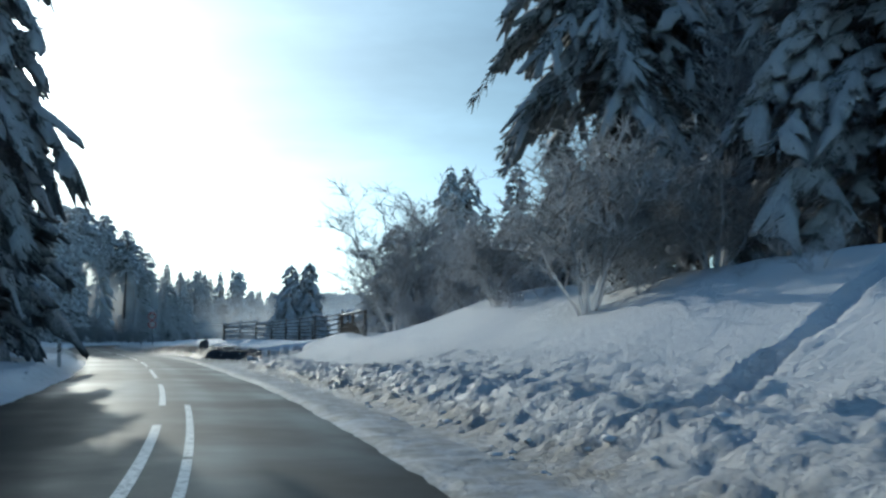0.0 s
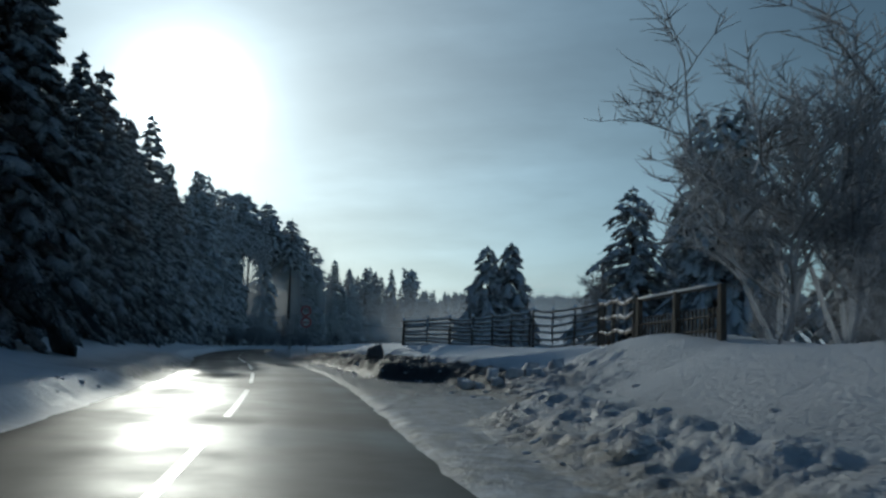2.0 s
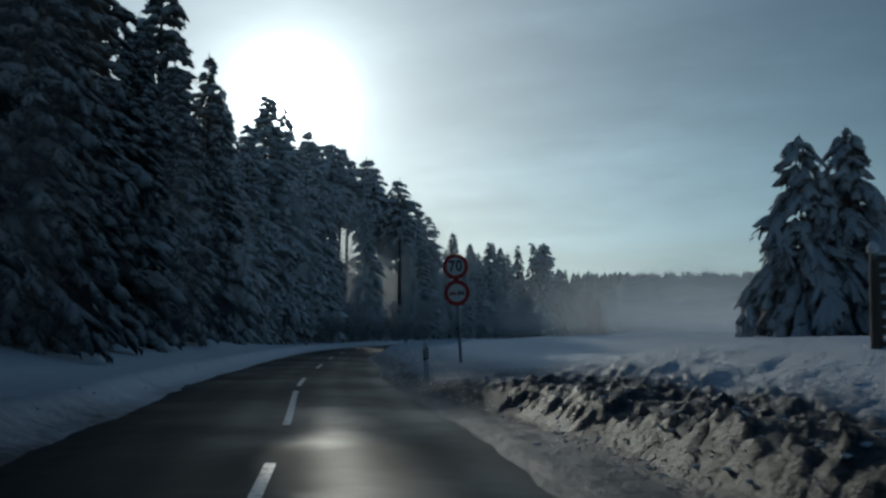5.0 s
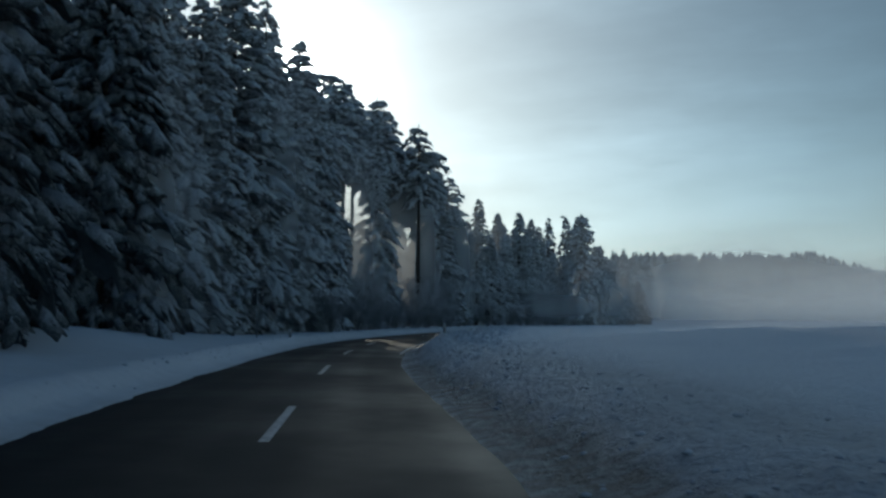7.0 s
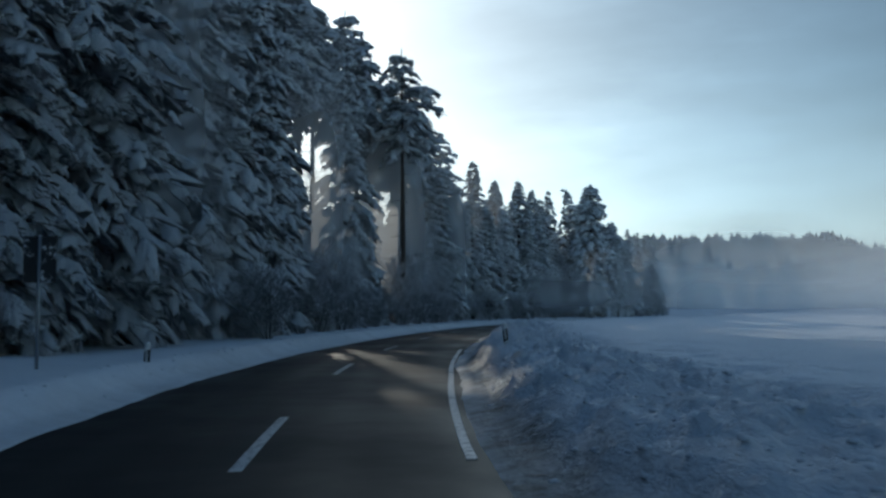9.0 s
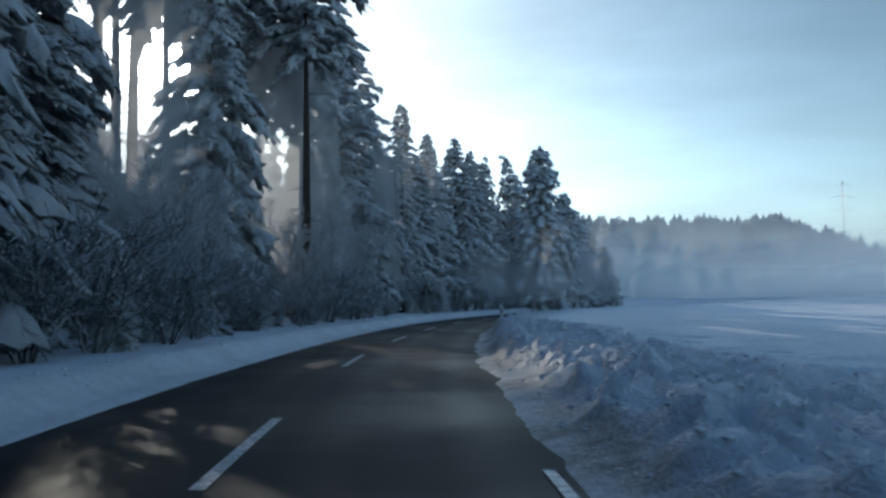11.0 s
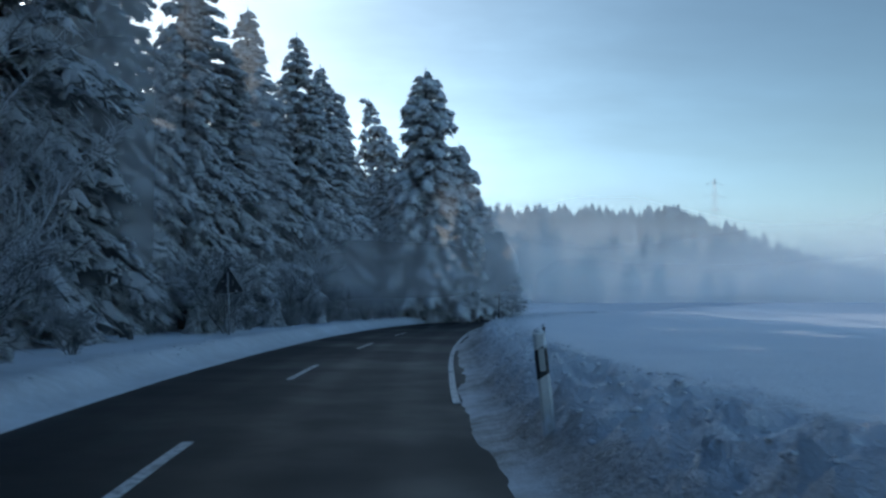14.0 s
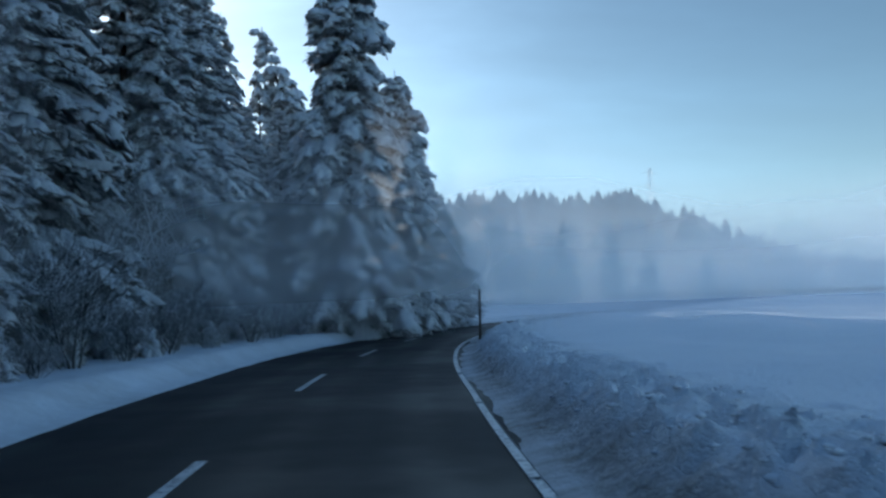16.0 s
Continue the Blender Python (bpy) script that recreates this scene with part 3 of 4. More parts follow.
def laden_meshes(seed, H, R, low, power=0.72, ragged=0.25, bend=0.0, fringe=30, paw=4, grid=(5, 6), fat=1.0, step=0.62, boughs=6.0, droop=0.6, bare=0, wisp=1.0):
    """Trunk, needle sprays and snow cushions of a spruce bowed under fresh snow."""
    rnd = random.Random(seed)
    npr = np.random.RandomState(seed)
    lean = [rnd.uniform(-0.012, 0.012) * H, rnd.uniform(-0.012, 0.012) * H]
    axis = lambda z: Vector((lean[0] * (z / H) ** 2 - bend * max(0.0, z / H - 0.55) ** 2, lean[1] * (z / H) ** 2, z - abs(bend) * 0.25 * max(0.0, z / H - 0.7) ** 2))
    trunk = tube([axis(H * u) - Vector((0, 0, 0.4 if u == 0 else 0)) for u in (0, 0.08, 0.25, 0.5, 0.75, 1.0)],
                 [0.016 * H, 0.0125 * H, 0.0105 * H, 0.0075 * H, 0.004 * H, 0.0006 * H], 8)
    spray, cushion = [], []
    z, swell = low, rnd.uniform(0, 6)
    while z < H - 0.15:
        u = (z - low) / (H - low)
        env = R * ((1 - u) ** power) * (0.72 + 0.28 * min(1, u * 7)) * (1 + ragged * 0.45 * math.sin(swell + z * 1.1)) + 0.10
        number = max(3, round(boughs * (0.65 + 0.45 * (1 - u))))
        turn = rnd.uniform(0, 6.3)
        for b in range(number):
            if rnd.random() < 0.06:
                continue
            az = turn + 2 * math.pi * b / number + rnd.uniform(-0.4, 0.4)
            L = env * rnd.uniform(1 - ragged, 1 + ragged * 0.7)
            rise, sag = 0.10 + 0.45 * u + rnd.uniform(-0.1, 0.1), droop + 0.22 * rnd.random() - 0.1 * u
            base = np.array(axis(z + rnd.uniform(-0.25, 0.25))[:])
            out, side = np.array((math.cos(az), math.sin(az), 0.0)), np.array((-math.sin(az), math.cos(az), 0.0))
            spot = lambda q: base + out * (L * q) + np.array((0, 0, L * (rise * q - sag * q * q)))
            k = max(6, int(fringe * min(1.0, 0.35 + 0.25 * L)))
            q = npr.uniform(0.12, 1.08, k)
            off = npr.uniform(-1, 1, k) * (0.06 + 0.30 * L * q * (1.15 - q))
            p = base + np.outer(L * q, out) + np.outer(L * (rise * q - sag * q * q) - 0.05, (0, 0, 1)) + np.outer(off, side)
            way = np.outer(npr.uniform(0.1, 0.9, k), out) + np.outer(np.sign(off) * npr.uniform(0, 0.9, k), side) - np.outer(npr.uniform(0.25, 1.3, k), (0, 0, 1))
            spray.append((p, way, npr.uniform(0.16, 0.52, k) * (0.65 + 0.14 * L), npr.uniform(0.018, 0.042, k) * wisp))
            # the end of the bough, then branches to both sides of it, then one nearer the trunk
            m = paw if L > 1.3 else max(2, paw // 2)
            for i in range(m):
                q = 0.62 if i == 0 else rnd.uniform(0.10, 0.96)
                fan = rnd.uniform(-0.2, 0.2) if i == 0 else rnd.choice((-1, 1)) * rnd.uniform(0.15, 1.25)
                long = (L * (0.30 if i == 0 else rnd.uniform(0.5, 1.0) * 1.0 / m ** 0.6) + 0.14) * rnd.uniform(0.85, 1.15)
                wide = fat * (0.10 + 0.30 * L ** 0.85 / m ** 0.62) * rnd.uniform(0.75, 1.25)
                cushion.append((*spot(q), az + fan, long, wide, 0.6 * (rise - 2 * sag * q) + rnd.uniform(-0.45, 0.35), 0.5 * sag * rnd.uniform(0.5, 1.2), fat * (0.05 + 0.09 * L / m ** 0.5) * rnd.uniform(0.7, 1.5)))
        z += step * rnd.uniform(0.8, 1.2) * (1 - 0.3 * u)
    top = axis(H - 0.5)
    spray.append((np.array([top[:]]), np.array([(0.02, 0.01, 1.0)]), np.array([0.8]), np.array([0.06])))
    # dead branches on the bare lower stem
    dead = []
    for i in range(bare):
        z = rnd.uniform(0.25, 0.98) * low
        az, long = rnd.uniform(0, 6.3), rnd.uniform(0.7, 2.4)
        p = axis(z)
        w = Vector((math.cos(az), math.sin(az), rnd.uniform(-0.05, 0.25)))
        dead.append(tube([p, p + w * long * 0.5 + Vector((0, 0, -0.04)), p + w * long + Vector((rnd.uniform(-0.2, 0.2), rnd.uniform(-0.2, 0.2), rnd.uniform(-0.4, 0.0)))], [0.03, 0.02, 0.008], 4))
    if dead:
        trunk = join(trunk, *dead)
    c = np.array(cushion)
    snow = paws(c[:, :3], c[:, 3], c[:, 4], c[:, 5], c[:, 6], c[:, 7], c[:, 8], npr, *grid)
    needles = sprays(*(np.concatenate(x) for x in zip(*spray)))
    return trunk, needles, snow


PROTOS = {}


def laden_kind(key, needle, load=None, **args):
    (tv, tf), (nv, nf), (sv, sf) = laden_meshes(**args)
    PROTOS[key] = ((("trunk", mesh_of("trunk", tv, tf, BARK)), ("crown", mesh_of("crown", nv.tolist(), nf.tolist(), needle)), ("snow_load", mesh_of("snow_load", sv.tolist(), sf.tolist(), load or LOAD))), args["H"])


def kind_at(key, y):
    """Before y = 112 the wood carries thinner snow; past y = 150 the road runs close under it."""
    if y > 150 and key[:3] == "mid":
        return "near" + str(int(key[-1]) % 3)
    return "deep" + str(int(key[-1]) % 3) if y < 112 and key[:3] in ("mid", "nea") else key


def plant(key, x, y, H, label, turn=0.0, wide=1.0, group="spruces beside the road", tilt=0.0, z=None):
    meshes, h0 = PROTOS[key]
    k = H / h0
    z = ground_z(x, y) - 0.15 if z is None else z
    top = thing("spruce", pose(x, y, z, tilt, 0, turn) @ Matrix.Diagonal((k * wide, k * wide, k, 1)), label, "tree", group)
    for name, me in meshes:
        ob = new(name, me)
        ob.parent = top
        if name == "snow_load":
            tagged(ob, "thick pillows of fresh snow on the boughs", kind="stuff")
    return top


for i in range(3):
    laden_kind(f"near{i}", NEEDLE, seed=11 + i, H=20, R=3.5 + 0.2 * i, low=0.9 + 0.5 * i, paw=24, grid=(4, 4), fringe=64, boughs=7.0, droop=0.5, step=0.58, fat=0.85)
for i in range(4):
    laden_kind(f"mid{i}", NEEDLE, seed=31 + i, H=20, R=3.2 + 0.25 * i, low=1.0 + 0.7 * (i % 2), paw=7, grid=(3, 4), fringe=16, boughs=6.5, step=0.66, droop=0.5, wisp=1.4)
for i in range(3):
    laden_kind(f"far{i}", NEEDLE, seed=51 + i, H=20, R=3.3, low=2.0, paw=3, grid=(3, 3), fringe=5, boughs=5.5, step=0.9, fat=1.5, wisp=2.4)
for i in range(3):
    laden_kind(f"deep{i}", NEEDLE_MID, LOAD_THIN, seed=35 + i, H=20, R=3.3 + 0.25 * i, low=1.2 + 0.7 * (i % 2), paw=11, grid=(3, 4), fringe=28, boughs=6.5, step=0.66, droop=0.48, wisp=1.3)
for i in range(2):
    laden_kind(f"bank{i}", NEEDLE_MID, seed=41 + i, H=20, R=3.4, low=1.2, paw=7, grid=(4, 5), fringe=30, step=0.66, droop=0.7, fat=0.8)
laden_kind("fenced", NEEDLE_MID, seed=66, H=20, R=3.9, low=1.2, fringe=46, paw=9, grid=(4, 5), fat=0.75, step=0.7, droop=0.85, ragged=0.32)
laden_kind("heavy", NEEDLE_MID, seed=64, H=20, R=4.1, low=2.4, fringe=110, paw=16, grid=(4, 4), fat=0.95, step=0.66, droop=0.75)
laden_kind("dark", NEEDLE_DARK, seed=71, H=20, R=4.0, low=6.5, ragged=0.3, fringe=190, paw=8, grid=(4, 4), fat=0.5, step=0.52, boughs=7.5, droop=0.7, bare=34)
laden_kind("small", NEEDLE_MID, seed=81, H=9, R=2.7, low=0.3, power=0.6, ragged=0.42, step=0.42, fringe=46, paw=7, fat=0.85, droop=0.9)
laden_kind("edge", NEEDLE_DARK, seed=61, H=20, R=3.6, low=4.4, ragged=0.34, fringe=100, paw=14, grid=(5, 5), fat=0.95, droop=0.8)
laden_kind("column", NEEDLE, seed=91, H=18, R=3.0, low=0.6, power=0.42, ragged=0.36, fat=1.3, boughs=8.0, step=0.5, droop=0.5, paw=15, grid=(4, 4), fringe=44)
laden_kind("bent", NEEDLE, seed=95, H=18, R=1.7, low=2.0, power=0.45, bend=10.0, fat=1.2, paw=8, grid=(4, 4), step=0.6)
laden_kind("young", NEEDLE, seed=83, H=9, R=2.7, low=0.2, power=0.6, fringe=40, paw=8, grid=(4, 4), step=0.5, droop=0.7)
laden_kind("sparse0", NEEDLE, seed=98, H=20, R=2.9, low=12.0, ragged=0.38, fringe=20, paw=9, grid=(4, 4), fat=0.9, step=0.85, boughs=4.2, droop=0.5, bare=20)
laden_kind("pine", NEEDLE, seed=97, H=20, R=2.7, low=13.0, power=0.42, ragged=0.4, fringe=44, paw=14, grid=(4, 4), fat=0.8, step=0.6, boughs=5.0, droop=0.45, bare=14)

# key trees along the left-hand wood, with their tops where they stand
rnd = random.Random(5)
LABEL = "tall spruce heavily laden with snow at the wood's edge"
for key, x, y, top in (("near0", -16.8, 30.5, 21), ("mid1", -41.1, 84.1, 17.1), ("mid2", -43.4, 89.5, 17.9), ("mid3", -47.8, 100.5, 21.3), ("mid0", -40.0, 81.0, 14),
                       ("mid1", -53.4, 115.6, 16.5), ("near1", -56.3, 125.0, 18.3), ("near2", -58.0, 131.1, 22.3), ("mid0", -59.6, 138.4, 23.3), ("near0", -60.8, 145.5, 22.3), ("near2", -63.9, 153.8, 20.6), ("near1", -63.8, 169.2, 21.6), ("sparse0", -64.4, 182.6, 23.0),
                       ("mid3", -64.2, 191.5, 19.8), ("mid1", -64.1, 200.9, 15.5),
                       ("near0", -63.4, 208.0, 18.3), ("mid2", -62.6, 216.3, 17.3), ("near1", -61.3, 224.7, 18.4), ("near2", -60.3, 230.0, 17.8), ("mid3", -59.8, 233.2, 16.8)):
    g = ground_z(x, y) - 0.15
    plant(kind_at(key, y), x, y, top - g, LABEL, rnd.uniform(0, 360), rnd.uniform(0.95, 1.12) * (0.76 if y == 169.2 else 1.0), "snowy spruces of the wood")
for x, y, top in ((-65.3, 198.7, 20.5), (-66.5, 188.0, 22.0), (-62.5, 178.8, 23.0), (-65.8, 174.8, 25.5), (-67.4, 181.0, 25.5), (-69.6, 176.8, 26.0), (-69.0, 185.5, 25.0), (-67.0, 193.0, 22.5), (-71.0, 190.5, 22.5), (-67.7, 169.6, 26.0), (-66.2, 164.2, 25.5), (-69.8, 172.0, 26.5), (-66.5, 159.5, 24.5), (-69.5, 163.5, 26.0)):
    plant("pine", x, y, top - ground_z(x, y), "tall slender tree with a bare stem and a snowy crown", rnd.uniform(0, 360), 1.0, "snowy spruces of the wood")
plant("edge", -14.0, 25.2, 20.0, "tall spruce with snowy boughs hanging over the verge", 65, 0.86, "snowy spruces of the wood")
# the broad, blunt-topped tree at the bend and its neighbours
plant("column", -53.1, 236.2, 19.0, "broad blunt-topped spruce plastered with snow", 40, 1.0, "snowy spruces of the wood")
plant("column", -50.7, 238.8, 14.2, "broad snow-plastered spruce at the bend of the road", 140, 0.95, "snowy spruces of the wood")
plant("column", -49.4, 247.5, 12.0, "broad snow-plastered spruce at the bend of the road", 200, 1.3, "snowy spruces of the wood")
plant("near1", -45.9, 259.0, 8.5, "snow-plastered spruce at the bend of the road", 250, 1.9, "snowy spruces of the wood")
plant("near0", -47.4, 253.5, 10.0, "broad snow-plastered spruce at the bend of the road", 70, 1.7, "snowy spruces of the wood")
plant("bent", -56.8, 253.0, 20.4, "slender leaning spruce with a snow-bent top", 12, 1.0, "snowy spruces of the wood")
plant("mid0", -60.2, 251.0, 11.5, LABEL, 80, 0.8, "snowy spruces of the wood")
# the wood behind them
for row, (d0, step, keys) in enumerate(((-8.6, 5.6, ("mid0", "mid1", "mid2", "mid3")), (-14.0, 6.4, ("far2", "far0", "far1")), (-21.0, 9.0, ("far0", "far1", "far2")))):
    s = -14.0 + 2.1 * row
    while s < 264:
        x, y = (float(q) for q in place(s, d0 + rnd.uniform(-1.6, 1.2)))
        gap = (162, 171, 190)[row] < s < (204, 203, 217)[row]
        if row or not gap:
            h = rnd.uniform(11.5, 16.0) if row == 0 else rnd.uniform(15.0, 19.5)
            if row == 0 and 116 < s < 163:
                h = rnd.uniform(16.5, 19.5)
            if row and 122 < s < 184:
                h = rnd.uniform(20.5, 22.5)
            if gap:                                     # lower trees where the sun comes through
                h = rnd.uniform(7.5, 9.5) if row == 1 else rnd.uniform(11.5, 13.5)
            plant(kind_at(rnd.choice(keys), y), x, y, h, LABEL, rnd.uniform(0, 360), rnd.uniform(0.85, 1.15), "snowy spruces of the wood")
        s += step * rnd.uniform(0.75, 1.3)

# the back of the wood behind the gap
for i in range(15):
    x, y = (float(q) for q in place(172 + 4.4 * i + rnd.uniform(-1, 1), -29.5 + rnd.uniform(-2.5, 2.5)))
    plant("far%d" % (i % 3), x, y, rnd.uniform(12.5, 14.0), "spruce covered in snow deep inside the wood", rnd.uniform(0, 360), 1.25, "snowy spruces of the wood")
# lower growth in the gap that lets the sun through
for x, y, h in ((-66.0, 163.0, 9.2), (-69.0, 167.5, 9.8), (-67.0, 158.5, 8.6), (-63.8, 161.0, 6.5), (-72.0, 172.0, 10.5), (-65.6, 166.5, 7.0), (-70.5, 176.5, 10.0)):
    plant("mid%d" % (int(-x) % 4), x, y, h, "half-grown spruce covered in snow inside the wood", rnd.uniform(0, 360), 1.35, "snowy spruces of the wood")
# spruces added round the bend, mostly hidden, to keep sun off the field
for i in range(11):
    plant(("mid0", "mid2", "far1")[i % 3], -58.0 + 1.55 * i + rnd.uniform(-1, 1), 268 + 4.6 * i + rnd.uniform(-1.5, 1.5), rnd.uniform(14.5, 15.5), LABEL, rnd.uniform(0, 360), 1.0, "snowy spruces of the wood")
for x, y, h in ((-65.5, 178.0, 3.6), (-66.8, 182.0, 4.4), (-63.8, 170.2, 3.0), (-68.5, 186.0, 5.0), (-66.0, 174.0, 4.0), (-67.2, 189.5, 4.8), (-70.0, 181.0, 5.5)):
    plant("young", x, y, h, "young spruce buried in snow at the wood's edge", rnd.uniform(0, 360), 1.2, "young spruces at the wood's edge")
# young growth at the edge of the wood
for i in range(22):
    s = 150 + i * 4.4 + rnd.uniform(-1, 1)
    x, y = (float(q) for q in place(s, -rnd.uniform(4.6, 5.8)))
    if 187 < y < 198.5:
        continue
    plant("young", x, y, rnd.uniform(1.0, 2.8), "young spruce buried in snow at the wood's edge", rnd.uniform(0, 360), rnd.uniform(0.9, 1.5), "young spruces at the wood's edge")
# right-hand side: the wood on the high bank
RIGHT = "snow-covered spruce on the high bank beside the road"
plant("dark", 5.3, 27.6, 20.0, "tall dark spruce with a bare lower trunk", 20, 0.95, "trees on the bank")
plant("heavy", 10.2, 20.5, 17.0, RIGHT, 75, 1.1, "trees on the bank")
plant("heavy", 9.5, 33.0, 19.0, RIGHT, 160, 1.0, "trees on the bank")
plant("bank1", 14.0, 27.0, 20.0, RIGHT, 10, 1.1, "trees on the bank")
plant("heavy", 15.0, 16.0, 17.0, RIGHT, 230, 1.1, "trees on the bank")
plant("bank1", 14.5, 38.0, 18.0, RIGHT, 300, 1.1, "trees on the bank")
plant("bank0", 8.0, 58.0, 13.0, RIGHT, 200, 1.1, "trees on the bank")
plant("bank1", 3.0, 64.0, 10.0, RIGHT, 20, 1.2, "trees on the bank")
plant("bank0", 5.0, 60.5, 12.5, RIGHT, 300, 1.1, "trees on the bank")
plant("bank1", 9.5, 54.0, 14.0, RIGHT, 140, 1.2, "trees on the bank")
plant("heavy", 6.2, 46.5, 11.0, RIGHT, 40, 1.15, "trees on the bank")
plant("bank0", 12.0, 50.0, 14.0, RIGHT, 120, 1.1, "trees on the bank")
plant("bank1", 14.0, 66.0, 14.0, RIGHT, 80, 1.2, "trees on the bank")
plant("fenced", 2.4, 89.5, 17.6, "tall broad snowy spruce behind the fence", 33, 1.3, "trees behind the fence")
plant("fenced", 0.7, 89.0, 17.0, "tall snowy spruce grown into its neighbour behind the fence", 210, 1.25, "trees behind the fence")
plant("fenced", 0.6, 104.1, 20.5, "tall broad snowy spruce behind the fence", 133, 1.05, "trees behind the fence")
plant("fenced", -5.1, 96.3, 12.6, "snowy spruce with a drooping top behind the fence", 250, 1.85, "trees behind the fence")
plant("small", -16.8, 100.4, 8.4, "one of two young spruces bowed under snow", 10, 1.05, "pair of young spruces")
plant("small", -14.9, 101.2, 8.7, "one of two young spruces bowed under snow", 200, 1.0, "pair of young spruces")


def bare_tree(seed, H, spread, stems=1, twigs=3, kids=6, coat=FROST):
    """Meshes of the stems and of the twigs of a leafless tree or bush."""
    rnd = random.Random(seed)
    out = ([], []), ([], [])

    def limb(p, way, length, r, depth):
        pts, w = [p.copy()], way.normalized()
        n = 5 if depth < 2 else 3
        for i in range(n):
            w = (w + Vector((rnd.uniform(-1, 1), rnd.uniform(-1, 1), rnd.uniform(-0.7, 0.7))) * 0.22).normalized()
            p = p + w * (length / n)
            pts.append(p.copy())
        v, f = tube(pts, [r * (1 - 0.7 * i / n) for i in range(n + 1)], 5 if depth < 2 else 3, cap=False)
        V, F = out[0 if depth == 0 else 1]
        o = len(V)
        V.extend(v)
        F.extend(tuple(i + o for i in q) for q in f)
        if depth >= twigs:
            return
        for i in range(kids + 2 if depth == 0 else kids):
            u = rnd.uniform(0.22, 1.0) if depth == 0 else rnd.uniform(0.12, 1.0)
            k = min(n - 1, int(u * n))
            q = pts[k].lerp(pts[k + 1], u * n - k)
            side = Vector((rnd.uniform(-1, 1), rnd.uniform(-1, 1), rnd.uniform(-0.15, 0.6)))
            limb(q, w * 0.7 + side.normalized() * spread, length * rnd.uniform(0.34, 0.6), max(0.021, r * rnd.uniform(0.40, 0.55)), depth + 1)

    for k in range(stems):
        a = 6.28 * k / stems + rnd.random()
        lean = Vector((math.cos(a), math.sin(a), 0)) * (0.0 if stems == 1 else rnd.uniform(0.1, 0.4) if H > 6 else rnd.uniform(0.2, 0.7))
        limb(Vector((lean.x * 0.2, lean.y * 0.2, -0.2)), Vector((0, 0, 1)) + lean, H * 0.72 * rnd.uniform(0.75, 1.1), 0.0085 * H + 0.01, 0)
    return mesh_of("trunk", *out[0], coat), mesh_of("crown", *out[1], coat)


BARE = {"tree0": bare_tree(3, 9, 1.0, 5, 3, 7), "tree1": bare_tree(4, 9, 0.95, 2, 4, 5), "bush0": bare_tree(6, 5, 1.1, 9, 3), "bush1": bare_tree(8, 5, 1.2, 8, 3), "tuft": bare_tree(9, 5, 1.2, 5, 2), "brush0": bare_tree(12, 5, 1.3, 8, 2, 9, THICKET), "brush1": bare_tree(14, 5, 1.1, 10, 2, 8, THICKET)}


def plant_bare(key, x, y, H, label, turn, group="frosted bare trees"):
    h0 = 9 if key[:4] == "tree" else 5
    k = H / h0
    kind = "tree" if key[:4] == "tree" else "bush"
    top = thing("bare_tree" if kind == "tree" else "bush", pose(x, y, ground_z(x, y) - 0.1, 0, 0, turn) @ Matrix.Diagonal((k, k, k, 1)), label, kind, group)
    for name, me in zip(("trunk", "crown"), BARE[key]):
        new(name, me).parent = top
    return top


FB = "leafless bush with snow on every twig"
plant_bare("tree0", -2.6, 49.6, 8.4, "leafless tree with snow-lined branches", 30)
plant_bare("tree0", -1.0, 49.8, 9.0, "leafless tree with snow-lined branches", 130)
plant_bare("tree1", 2.5, 55.0, 9.0, "leafless tree with snow-lined branches", 250)
plant_bare("tree0", 6.5, 52.0, 9.5, "leafless tree with snow-lined branches", 190)
plant_bare("tree0", 8.0, 40.0, 9.0, "leafless tree with snow-lined branches", 290)
plant_bare("tree1", 7.6, 24.5, 8.5, "leafless tree with snow-lined branches", 20)
for i, (q, w, h) in enumerate(((186, -6.6, 6.5), (192, -6.9, 8.0), (197.5, -7.2, 7.0), (213, -6.8, 6.0), (226, -6.6, 5.5))):
    x, y = (float(k) for k in place(q, w))
    plant_bare("tree1" if i % 2 else "tree0", x, y, h, "frosted young broadleaf tree among the spruces", 70 * i)
plant_bare("tree0", -60.2, 157.6, 6.0, "frosted young broadleaf tree among the spruces", 10)
plant_bare("tree1", -61.2, 162.0, 6.5, "frosted young broadleaf tree among the spruces", 140)
plant_bare("tree1", -8.6, 94.0, 7.0, "leafless tree with snow-lined branches", 90)
for i, (key, x, y, h) in enumerate((("bush0", 3.6, 22.5, 5.2), ("bush1", 4.8, 24.5, 4.6), ("bush1", 6.6, 22.0, 4.0), ("bush0", 2.0, 33.0, 3.6), ("bush1", 1.0, 37.5, 3.0), ("bush0", -1.0, 43.5, 2.6),
                                    ("bush0", 3.6, 42.0, 4.0), ("bush1", 0.5, 52.5, 3.2), ("bush0", 4.2, 48.5, 3.6), ("bush1", 6.5, 36.5, 4.4), ("bush0", -1.5, 56.0, 2.4))):
    plant_bare(key, x, y, h, FB, 47 * i, "frosted bushes on the bank")

